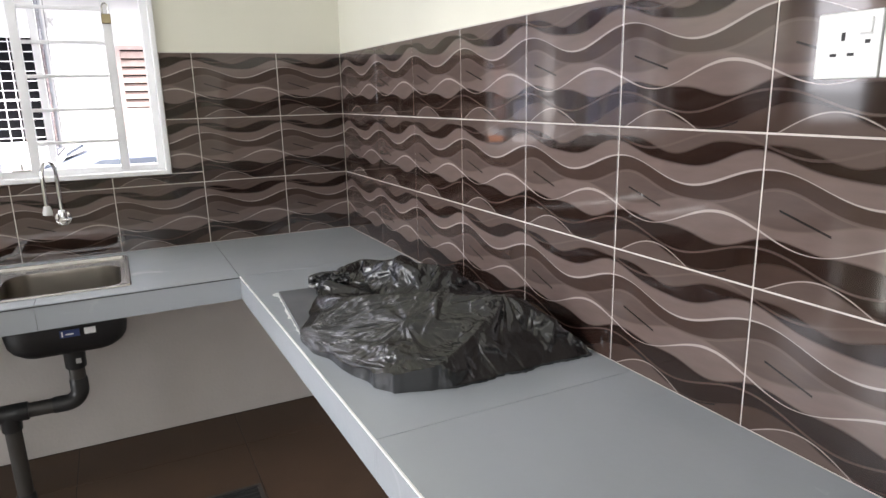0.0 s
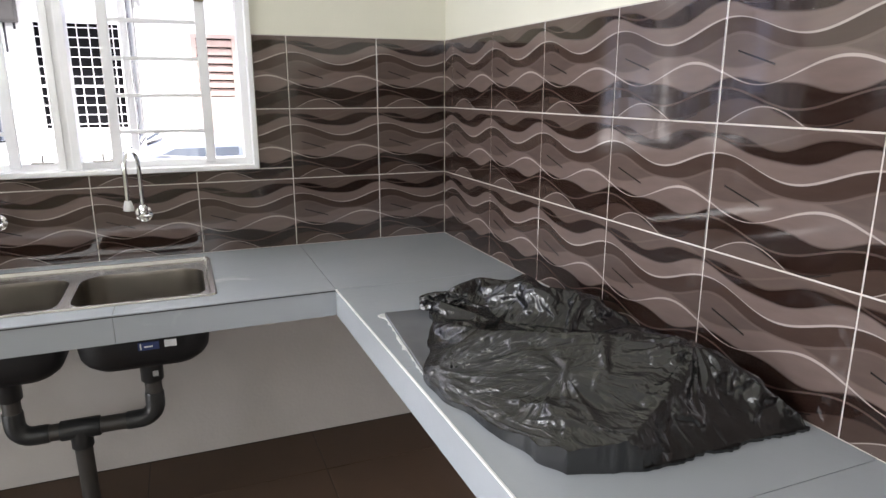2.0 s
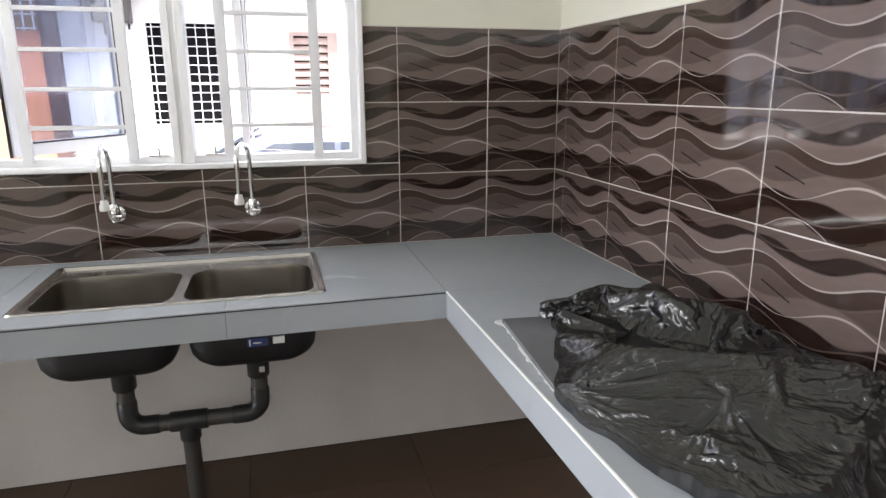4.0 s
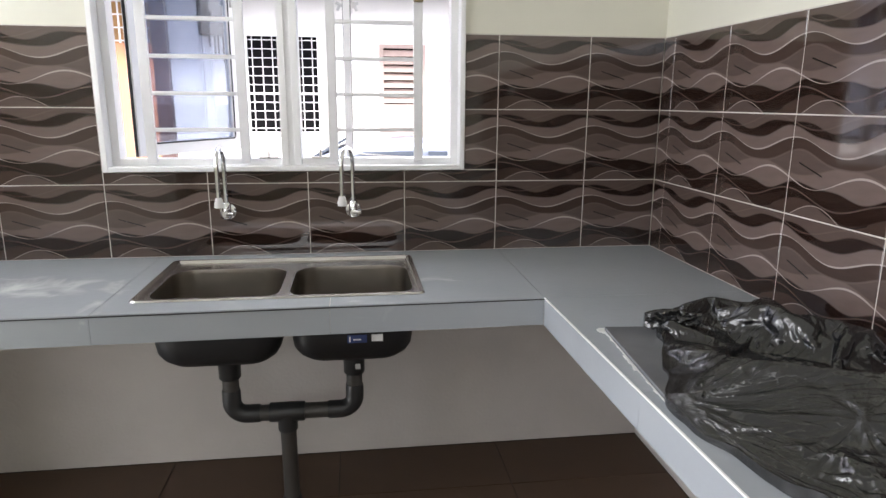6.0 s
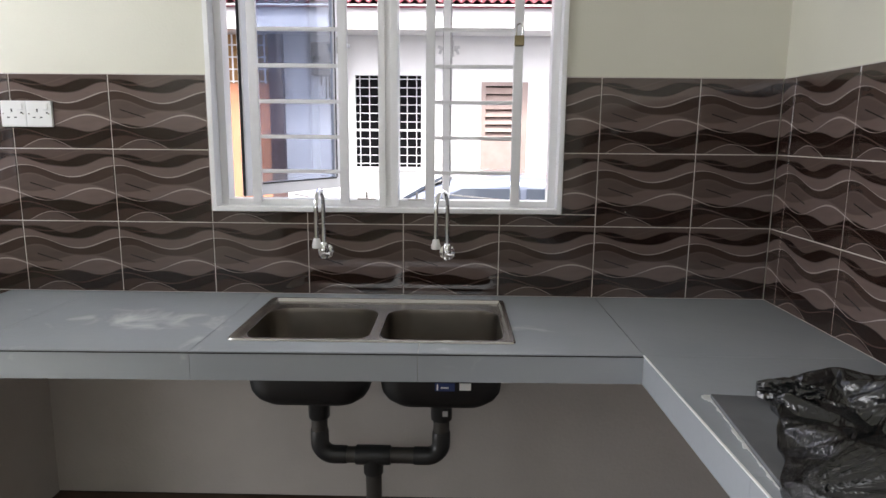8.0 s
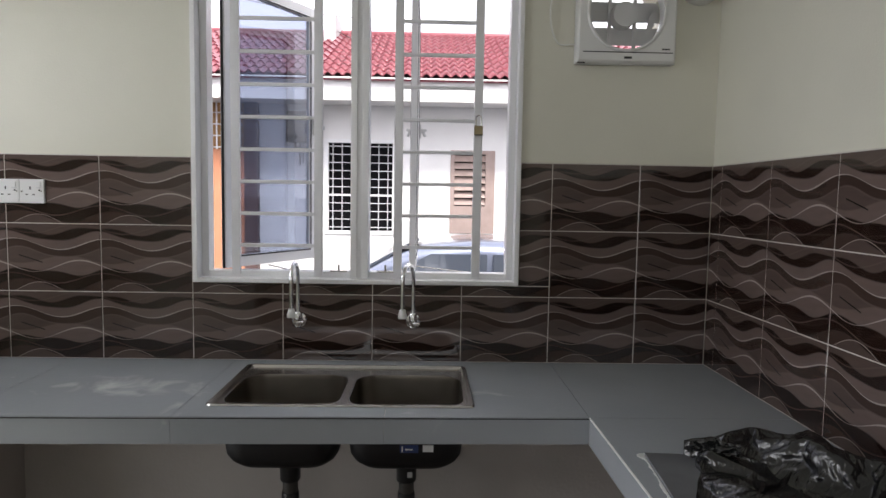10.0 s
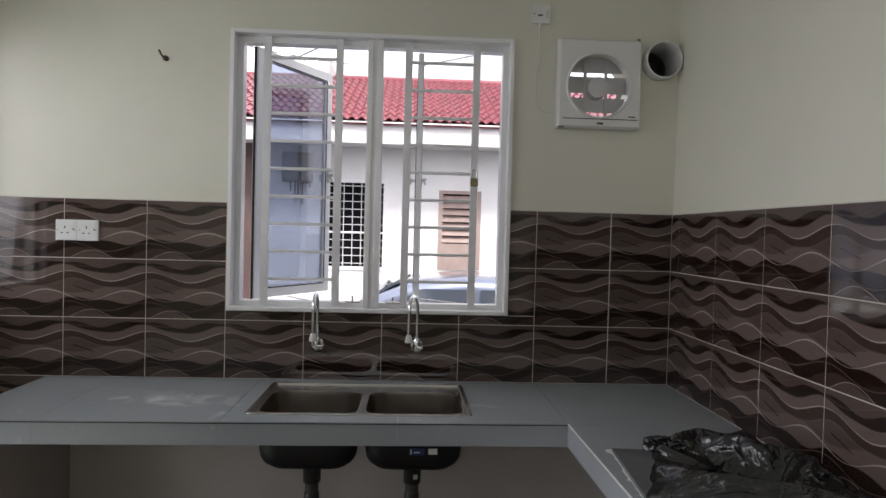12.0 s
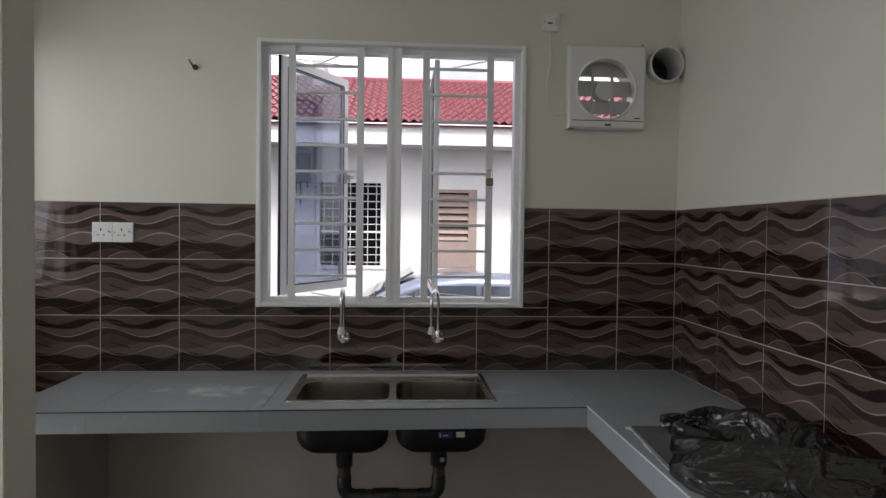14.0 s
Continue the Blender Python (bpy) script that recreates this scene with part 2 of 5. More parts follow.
    nt.links.new(nmath(nt, "MULTIPLY_ADD", noise_n.outputs["Fac"], 0.34, 0.83), hsv.inputs["Value"])
    nt.links.new(hsv.outputs[0], b.inputs["Base Color"])
    b.inputs["Roughness"].default_value = 0.06
    b.inputs["Specular IOR Level"].default_value = 0.58
    big = nt.nodes.new("ShaderNodeTexNoise")
    big.inputs["Scale"].default_value = 5
    nt.links.new(tc.outputs["Object"], big.inputs["Vector"])
    bp = nt.nodes.new("ShaderNodeBump")
    bp.inputs["Strength"].default_value, bp.inputs["Distance"].default_value = 0.12, 0.004
    nt.links.new(big.outputs["Fac"], bp.inputs["Height"])
    nt.links.new(bp.outputs[0], b.inputs["Normal"])
    return m


WAVE_TILE = wave_tile_material()


def counter_material():
    """Grey glazed porcelain with a dusting of dried cement beside the sink, pale mottling and specks."""
    m = material("grey_counter_tile", (0.304, 0.327, 0.352), 0.2, spec=0.5, var=0.03, scale=5, bump=0.05, bump_scale=50, random=0.1)
    nt = m.node_tree
    b = nt.nodes["Principled BSDF"]
    old = b.inputs["Base Color"].links[0].from_socket
    geo = nt.nodes.new("ShaderNodeNewGeometry")
    mp = nt.nodes.new("ShaderNodeMapping")
    mp.inputs["Location"].default_value = (2.02, 0.36, -0.78)
    mp.inputs["Scale"].default_value = (1, 1, 1)
    nt.links.new(geo.outputs["Position"], mp.inputs["Vector"])
    mp2 = nt.nodes.new("ShaderNodeMapping")
    mp2.inputs["Scale"].default_value = (3.4, 7.5, 3)
    mp2.inputs["Rotation"].default_value = (0, 0, radians(-22))
    nt.links.new(mp.outputs[0], mp2.inputs["Vector"])
    ln = nt.nodes.new("ShaderNodeVectorMath")
    ln.operation = "LENGTH"
    nt.links.new(mp2.outputs[0], ln.inputs[0])
    nz = nt.nodes.new("ShaderNodeTexNoise")
    nz.inputs["Scale"].default_value, nz.inputs["Detail"].default_value, nz.inputs["Distortion"].default_value = 7, 7, 1.6
    nt.links.new(geo.outputs["Position"], nz.inputs["Vector"])
    mask = nmath(nt, "SUBTRACT", nmath(nt, "MULTIPLY_ADD", nz.outputs["Fac"], 2.6, -0.45), ln.outputs["Value"])
    mask.node.use_clamp = True
    # faint pale mottling all over, then small pale specks at random
    nz2 = nt.nodes.new("ShaderNodeTexNoise")
    nz2.inputs["Scale"].default_value, nz2.inputs["Detail"].default_value = 2.2, 6
    nt.links.new(geo.outputs["Position"], nz2.inputs["Vector"])
    pale_mottle = nmath(nt, "MULTIPLY_ADD", nz2.outputs["Fac"], 1.0, -0.15)
    pale_mottle.node.use_clamp = True
    nz3 = nt.nodes.new("ShaderNodeTexNoise")
    nz3.inputs["Scale"].default_value, nz3.inputs["Detail"].default_value, nz3.inputs["Distortion"].default_value = 6.0, 8, 0.9
    nt.links.new(geo.outputs["Position"], nz3.inputs["Vector"])
    pale_specks = nmath(nt, "MULTIPLY_ADD", nz3.outputs["Fac"], 9.0, -5.9)
    pale_specks.node.use_clamp = True
    fac = nmath(nt, "MAXIMUM", nmath(nt, "MULTIPLY", mask, 0.9), nmath(nt, "MULTIPLY", pale_mottle, 0.20))
    fac = nmath(nt, "MAXIMUM", fac, nmath(nt, "MULTIPLY", pale_specks, 0.45))
    nt.links.new(nmix(nt, fac, old, (0.60, 0.61, 0.62)), b.inputs["Base Color"])
    return m


COUNTER = counter_material()


def bag_material():
    m = bpy.data.materials.new("black_polythene")
    m.use_nodes = True
    nt = m.node_tree
    b = nt.nodes["Principled BSDF"]
    b.inputs["Base Color"].default_value = (0.007, 0.0072, 0.0078, 1)
    b.inputs["Specular IOR Level"].default_value = 0.85
    tc = nt.nodes.new("ShaderNodeTexCoord")
    n1 = nt.nodes.new("ShaderNodeTexNoise")
    n1.inputs["Scale"].default_value, n1.inputs["Detail"].default_value, n1.inputs["Distortion"].default_value = 16, 6, 0.8
    mp = nt.nodes.new("ShaderNodeMapping")
    mp.inputs["Scale"].default_value = (1.0, 0.45, 1.0)
    mp.inputs["Rotation"].default_value = (0, 0, 0.5)
    nt.links.new(tc.outputs["Object"], mp.inputs["Vector"])
    nt.links.new(mp.outputs[0], n1.inputs["Vector"])
    ridge = nmath(nt, "ABSOLUTE", nmath(nt, "SUBTRACT", n1.outputs["Fac"], 0.5))
    bp = nt.nodes.new("ShaderNodeBump")
    bp.inputs["Strength"].default_value, bp.inputs["Distance"].default_value = 0.12, 0.010
    nt.links.new(ridge, bp.inputs["Height"])
    n2 = nt.nodes.new("ShaderNodeTexNoise")
    n2.inputs["Scale"].default_value, n2.inputs["Detail"].default_value, n2.inputs["Distortion"].default_value = 40, 3, 0.6
    nt.links.new(mp.outputs[0], n2.inputs["Vector"])
    bp2 = nt.nodes.new("ShaderNodeBump")
    bp2.inputs["Strength"].default_value, bp2.inputs["Distance"].default_value = 0.30, 0.004
    nt.links.new(nmath(nt, "ABSOLUTE", nmath(nt, "SUBTRACT", n2.outputs["Fac"], 0.5)), bp2.inputs["Height"])
    nt.links.new(bp.outputs[0], bp2.inputs["Normal"])
    last = bp2
    # long fine pulls of the film, gathered at the pinched corner and at the knot
    sep = nt.nodes.new("ShaderNodeSeparateXYZ")
    nt.links.new(tc.outputs["Object"], sep.inputs[0])
    for px_, py_, many, strong in ((-0.26, -0.04, 11.0, 0.5), (-0.082, -0.25, 3.0, 0.28)):
        dx, dy = nmath(nt, "SUBTRACT", sep.outputs[0], px_), nmath(nt, "SUBTRACT", sep.outputs[1], py_)
        away = nmath(nt, "SQRT", nmath(nt, "ADD", nmath(nt, "MULTIPLY", dx, dx), nmath(nt, "MULTIPLY", dy, dy)))
        both = nt.nodes.new("ShaderNodeCombineXYZ")
        nt.links.new(nmath(nt, "MULTIPLY", nmath(nt, "ARCTAN2", dy, dx), many), both.inputs[0])
        nt.links.new(nmath(nt, "MULTIPLY", away, 7.0), both.inputs[1])
        n3 = nt.nodes.new("ShaderNodeTexNoise")
        n3.inputs["Scale"].default_value, n3.inputs["Detail"].default_value, n3.inputs["Distortion"].default_value = 1.0, 3, 0.6
        nt.links.new(both.outputs[0], n3.inputs["Vector"])
        fold = nmath(nt, "SUBTRACT", 0.09, nmath(nt, "ABSOLUTE", nmath(nt, "SUBTRACT", n3.outputs["Fac"], 0.5)))
        bp3 = nt.nodes.new("ShaderNodeBump")
        bp3.inputs["Strength"].default_value, bp3.inputs["Distance"].default_value = strong, 0.02
        nt.links.new(nmath(nt, "MAXIMUM", fold, 0.0), bp3.inputs["Height"])
        nt.links.new(last.outputs[0], bp3.inputs["Normal"])
        last = bp3
    nt.links.new(last.outputs[0], b.inputs["Normal"])
    nt.links.new(nmath(nt, "MULTIPLY_ADD", n1.outputs["Fac"], 0.22, 0.10), b.inputs["Roughness"])
    return m


BAG = bag_material()


def glass_material(name, tint):
    m = bpy.data.materials.new(name)
    m.use_nodes = True
    nt = m.node_tree
    nt.nodes.remove(nt.nodes["Principled BSDF"])
    tr = nt.nodes.new("ShaderNodeBsdfTransparent")
    tr.inputs[0].default_value = (*tint, 1)
    gl = nt.nodes.new("ShaderNodeBsdfGlossy")
    gl.inputs["Roughness"].default_value = 0.02
    lw = nt.nodes.new("ShaderNodeLayerWeight")
    lw.inputs["Blend"].default_value = 0.5
    gloss = nmath(nt, "MULTIPLY_ADD", nmath(nt, "POWER", lw.outputs["Facing"], 4.0), 0.55, 0.11)
    mx = nt.nodes.new("ShaderNodeMixShader")
    nt.links.new(gloss, mx.inputs[0])
    nt.links.new(tr.outputs[0], mx.inputs[1])
    nt.links.new(gl.outputs[0], mx.inputs[2])
    nt.links.new(mx.outputs[0], nt.nodes["Material Output"].inputs[0])
    return m


TINTED = glass_material("blue_grey_tinted_glass", (0.50, 0.535, 0.62))


# ---- mesh helpers ----
def box(bm, x0, x1, y0, y1, z0, z1, bevel=0.0, m=None):
    if bevel:
        tmp = bmesh.new()
        bmesh.ops.create_cube(tmp, size=1)
        for v in tmp.verts:
            v.co = Vector(((x0 + x1) / 2 + v.co.x * abs(x1 - x0), (y0 + y1) / 2 + v.co.y * abs(y1 - y0), (z0 + z1) / 2 + v.co.z * abs(z1 - z0)))
        bmesh.ops.bevel(tmp, geom=tmp.edges[:], offset=bevel, segments=2, affect="EDGES", profile=0.6)
        made = {}
        for v in tmp.verts:
            made[v] = bm.verts.new(m @ v.co if m else v.co)
        for f in tmp.faces:
            bm.faces.new([made[v] for v in f.verts])
        tmp.free()
        return
    vs = [bm.verts.new(m @ Vector(c) if m else c) for c in ((x0, y0, z0), (x1, y0, z0), (x1, y1, z0), (x0, y1, z0), (x0, y0, z1), (x1, y0, z1), (x1, y1, z1), (x0, y1, z1))]
    for f in ((0, 3, 2, 1), (4, 5, 6, 7), (0, 1, 5, 4), (1, 2, 6, 5), (2, 3, 7, 6), (3, 0, 4, 7)):
        bm.faces.new([vs[i] for i in f])


def tube(bm, path, radius, seg=14, caps=True):
    """A round tube along the points of path; radius: one number or one a point."""
    path = [Vector(p) for p in path]
    radii = radius if isinstance(radius, (list, tuple)) else [radius] * len(path)
    rings, side = [], None
    for i, p in enumerate(path):
        d = (path[min(i + 1, len(path) - 1)] - path[max(i - 1, 0)])
        d = d.normalized() if d.length > 1e-9 else Vector((0, 0, 1))
        if side is None:
            side = d.orthogonal().normalized()
        side = (side - d * side.dot(d)).normalized()
        up = d.cross(side)
        rings.append([bm.verts.new(p + radii[i] * (math.cos(a) * side + math.sin(a) * up)) for a in [2 * math.pi * k / seg for k in range(seg)]])
    for a, b in zip(rings, rings[1:]):
        for k in range(seg):
            bm.faces.new((a[k], a[(k + 1) % seg], b[(k + 1) % seg], b[k]))
    if caps:
        bm.faces.new(rings[0][::-1])
        bm.faces.new(rings[-1])


def ring_tube(bm, centre, axis, r_out, r_in, length, seg=40):
    """A hollow round sleeve from centre along axis."""
    c, d = Vector(centre), Vector(axis).normalized()
    s = d.orthogonal().normalized()
    t = d.cross(s)
    rr = []
    for r, h in ((r_in, 0), (r_out, 0), (r_out, length), (r_in, length)):
        rr.append([bm.verts.new(c + d * h + r * (math.cos(a) * s + math.sin(a) * t)) for a in [2 * math.pi * k / seg for k in range(seg)]])
    for i in range(4):
        a, b = rr[i], rr[(i + 1) % 4]
        for k in range(seg):
            bm.faces.new((a[k], a[(k + 1) % seg], b[(k + 1) % seg], b[k]))


def rounded_rect(x0, x1, y0, y1, r, seg=6):
    pts = []
    for cx, cy, a0 in ((x1 - r, y1 - r, 0), (x0 + r, y1 - r, 90), (x0 + r, y0 + r, 180), (x1 - r, y0 + r, 270)):
        for k in range(seg + 1):
            a = radians(a0 + 90 * k / seg)
            pts.append((cx + r * math.cos(a), cy + r * math.sin(a)))
    return pts


def loft(bm, loops, close_first=False, close_last=False):
    rings = [[bm.verts.new(p) for p in lp] for lp in loops]
    n = len(rings[0])
    for a, b in zip(rings, rings[1:]):
        for k in range(n):
            bm.faces.new((a[k], a[(k + 1) % n], b[(k + 1) % n], b[k]))
    if close_first:
        bm.faces.new(rings[0][::-1])
    if close_last:
        bm.faces.new(rings[-1])
    return rings


def thing(name, at=(0, 0, 0), label="", category="", group="", kind=""):
    ob = new(name)
    ob.empty_display_size = 0.1
    ob.location = at
    return tagged(ob, label, category, group, kind)


def root_place(ob):
    while ob.parent:
        ob = ob.parent
    return ob.location.copy()


def part(name, bm, mat, parent=None, label="", smooth=False):
    """Links a bmesh, given in world places, as one mesh object under parent."""
    if parent is not None:
        bmesh.ops.translate(bm, verts=bm.verts[:], vec=-root_place(parent))
    bmesh.ops.recalc_face_normals(bm, faces=bm.faces[:])
    me = bpy.data.meshes.new(name)
    bm.to_mesh(me)
    bm.free()
    me.materials.append(mat)
    if smooth:
        for p in me.polygons:
            p.use_smooth = True
        me.set_sharp_from_angle(angle=radians(38))
    ob = new(name, me)
    ob.parent = parent
    return tagged(ob, label)


def box_part(name, dims, mat, parent=None, label="", bevel=0.0, m=None):
    bm = bmesh.new()
    box(bm, *dims, bevel, m)
    return part(name, bm, mat, parent, label)


def slab_with_holes(bm, axis, p0, p1, a0, a1, z0, z1, holes):
    """A wall between p0 and p1 along axis ('x' or 'y'), from a0 to a1 along the other, with rectangular holes (a, b, z, z)."""
    aa = sorted({a0, a1, *[h[0] for h in holes], *[h[1] for h in holes]})
    zz = sorted({z0, z1, *[h[2] for h in holes], *[h[3] for h in holes]})
    made = {}

    def corner(i, j, p):
        if (i, j, p) not in made:
            made[i, j, p] = bm.verts.new((aa[i], p, zz[j]) if axis == "y" else (p, aa[i], zz[j]))
        return made[i, j, p]

    def solid(i, j):
        if not (0 <= i < len(aa) - 1 and 0 <= j < len(zz) - 1):
            return False
        ca, cz = (aa[i] + aa[i + 1]) / 2, (zz[j] + zz[j + 1]) / 2
        return not any(h[0] < ca < h[1] and h[2] < cz < h[3] for h in holes)
    faces = []
    for i in range(len(aa) - 1):
        for j in range(len(zz) - 1):
            if not solid(i, j):
                continue
            ring = [(i, j), (i + 1, j), (i + 1, j + 1), (i, j + 1)]
            for p in (p0, p1):
                faces.append(bm.faces.new([corner(a, z, p) for a, z in (ring if p == p0 else ring[::-1])]))
            for k, (di, dj) in enumerate(((0, -1), (1, 0), (0, 1), (-1, 0))):
                if not solid(i + di, j + dj):
                    (ia, ja), (ib, jb) = ring[k], ring[(k + 1) % 4]
                    faces.append(bm.faces.new([corner(ia, ja, p0), corner(ia, ja, p1), corner(ib, jb, p1), corner(ib, jb, p0)]))
    bmesh.ops.recalc_face_normals(bm, faces=faces)


def round_hole_plate(bm, cx, cz, half, r, y0, y1, seg=40):
    """A square piece of wall with a round hole, in the plane of y."""
    def square(a):
        c, s = math.cos(a), math.sin(a)
        k = half / max(abs(c), abs(s))
        return c * k, s * k
    rings = []
    for y in (y0, y1):
        inner, outer = [], []
        for k in range(seg):
            a = 2 * math.pi * (k + 0.5) / seg
            inner.append(bm.verts.new((cx + r * math.cos(a), y, cz + r * math.sin(a))))
            q = square(a)
            outer.append(bm.verts.new((cx + q[0], y, cz + q[1])))
        rings.append((inner, outer))
    for (i, o) in rings:
        for k in range(seg):
            bm.faces.new((i[k], i[(k + 1) % seg], o[(k + 1) % seg], o[k]))
    a, b = rings[0][0], rings[1][0]
    for k in range(seg):
        bm.faces.new((a[k], b[k], b[(k + 1) % seg], a[(k + 1) % seg]))


# ---- the room ----
TOP = 0.78            # counter top
H = 2.90              # ceiling
WX0, WX1, WZ0, WZ1 = -1.915, -0.722, 1.078, 2.258   # window opening in the north wall
WEST = -2.93
FANX, FANZ, DUCTX, DUCTZ = -0.354, 2.069, -0.078, 2.190

bm = bmesh.new()
slab_with_holes(bm, "y", 0.006, 0.136, WEST - 0.12, 0.12, 0.0, H,
                [(WX0, WX1, WZ0, WZ1), (FANX - 0.15, FANX + 0.15, FANZ - 0.15, FANZ + 0.15), (DUCTX - 0.10, DUCTX + 0.10, DUCTZ - 0.10, DUCTZ + 0.10)])
round_hole_plate(bm, FANX, FANZ, 0.15, 0.143, 0.006, 0.136)
round_hole_plate(bm, DUCTX, DUCTZ, 0.10, 0.079, 0.006, 0.136)
tagged(part("wall_north", bm, CREAM), "cream painted kitchen wall above the brown tiles", "wall", kind="structure")
bm = bmesh.new()
slab_with_holes(bm, "x", 0.006, 0.126, -5.2, 0.006, 0.0, H, [])
tagged(part("wall_east", bm, CREAM), "cream painted side wall above the brown tiles", "wall", kind="structure")
bm = bmesh.new()
# besides the corner window: three unseen holes, added to hold fill lamps
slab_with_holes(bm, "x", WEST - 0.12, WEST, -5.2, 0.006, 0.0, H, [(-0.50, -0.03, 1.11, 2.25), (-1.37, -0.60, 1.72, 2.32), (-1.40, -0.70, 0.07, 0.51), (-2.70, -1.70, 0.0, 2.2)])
tagged(part("wall_west", bm, CREAM), "cream painted wall with a white window", "wall", kind="structure")
bm = bmesh.new()
# the hole is an added one, kept high, for the south fill lamp
slab_with_holes(bm, "y", -5.12, -5.0, WEST, 0.006, 0.0, H, [(-2.6, -0.6, 1.80, 2.5)])
tagged(part("wall_south", bm, CREAM), "cream painted wall with an unseen high opening added for light", "wall", kind="structure")
bm = bmesh.new()
box(bm, WEST, -2.080, -1.58, -1.46, 0.0, H, 0.006)
tagged(part("wall_partition", bm, CREAM), "cream painted end of a partition wall in shade", "wall", kind="structure")
bm = bmesh.new()
box(bm, WEST - 0.12, 0.126, -5.2, 0.136, H, H + 0.12)
tagged(part("ceiling", bm, CEILING), "plain white ceiling", "ceiling", kind="structure")
floor = part("floor", (lambda b: (box(b, WEST - 0.12, 0.126, -5.2, 0.136, -0.5, -0.004), b)[1])(bmesh.new()), FLOOR_GROUT)
tagged(floor, "dark brown tiled kitchen floor", "floor", kind="structure")
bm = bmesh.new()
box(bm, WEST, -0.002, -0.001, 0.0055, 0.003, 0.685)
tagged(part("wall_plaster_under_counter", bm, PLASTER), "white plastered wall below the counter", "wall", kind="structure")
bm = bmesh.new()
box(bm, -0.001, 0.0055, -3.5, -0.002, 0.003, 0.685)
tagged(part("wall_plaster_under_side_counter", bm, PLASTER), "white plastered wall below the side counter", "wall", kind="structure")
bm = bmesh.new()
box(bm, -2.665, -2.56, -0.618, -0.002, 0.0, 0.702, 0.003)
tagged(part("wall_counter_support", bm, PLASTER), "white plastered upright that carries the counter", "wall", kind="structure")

# grout beds of the tiled bands
TILE_W, TILE_H, JOINT = 0.3325, 0.25, 0.0034
bm = bmesh.new()
slab_with_holes(bm, "y", 0.0018, 0.0055, WEST, -0.0, 0.686, TOP + 0.752, [(WX0 + 0.01, WX1 - 0.01, WZ0 + 0.01, TOP + 0.752)])
grout_n = tagged(part("tiled_band_north", bm, GROUT), "brown wave-printed wall tiles with pale grout", "wall tiles", kind="structure")
bm = bmesh.new()
box(bm, 0.0018, 0.0055, -3.5, 0.0, 0.686, TOP + 0.752)
grout_e = tagged(part("tiled_band_east", bm, GROUT), "glossy brown wave-printed wall tiles with pale grout", "wall tiles", kind="structure")


# ---- counter ----
counter = thing("counter", (-0.3, -0.3, 0.0), "L-shaped concrete counter faced with grey porcelain tiles", "counter")
FRONT = [(-0.588, -0.612), (-1.172, -0.621), (-1.765, -0.632), (-2.36, -0.641), (-2.66, -0.646)]
SIDE = [(-0.588, -0.612), (-0.580, -1.212), (-0.573, -1.812), (-0.566, -2.412), (-0.560, -3.012), (-0.555, -3.45)]
SINK = (-1.690, -0.918, -0.530, -0.078)


def prism(bm, poly, z0, z1):
    lo = [bm.verts.new((x, y, z0)) for x, y in poly]
    hi = [bm.verts.new((x, y, z1)) for x, y in poly]
    n = len(poly)
    bm.faces.new(lo[::-1]), bm.faces.new(hi)
    for k in range(n):
        bm.faces.new((lo[k], lo[(k + 1) % n], hi[(k + 1) % n], hi[k]))


def shrink(poly, d):
    c = [sum(p[0] for p in poly) / len(poly), sum(p[1] for p in poly) / len(poly)]
    return [(x + math.copysign(d, c[0] - x), y + math.copysign(d, c[1] - y)) for x, y in poly]


CUT = (SINK[0] + 0.006, SINK[1] - 0.006, SINK[2] + 0.006, SINK[3] - 0.010)
bm = bmesh.new()
for a, b in zip(FRONT, FRONT[1:]):
    x0, x1 = b[0], a[0]
    y0, y1 = b[1] + 0.012, a[1] + 0.012
    for s0, s1 in ((x0, min(x1, CUT[0])), (max(x0, CUT[1]), x1)):
        if s1 > s0:
            prism(bm, [(s0, y0), (s1, y1), (s1, -0.004), (s0, -0.004)], 0.703, TOP - 0.004)
    s0, s1 = max(x0, CUT[0]), min(x1, CUT[1])
    if s1 > s0:
        prism(bm, [(s0, y0), (s1, y1), (s1, CUT[2]), (s0, CUT[2])], 0.703, TOP - 0.004)
        prism(bm, [(s0, CUT[3]), (s1, CUT[3]), (s1, -0.004), (s0, -0.004)], 0.703, TOP - 0.004)
for a, b in zip(SIDE, SIDE[1:]):
    prism(bm, [(b[0] + 0.012, b[1]), (-0.004, b[1]), (-0.004, a[1]), (a[0] + 0.012, a[1])], 0.703, TOP - 0.004)
prism(bm, [(-0.588, -0.600), (-0.004, -0.612), (-0.004, -0.004), (-0.588, -0.004)], 0.703, TOP - 0.004)
part("slab", bm, PLASTER, counter, "plastered concrete slab")
J = 0.0009


def counter_tile(poly, z0=TOP - 0.004, z1=TOP):
    b = bmesh.new()
    prism(b, shrink(poly, J), z0, z1)
    part("tile", b, COUNTER, counter)


cols = FRONT
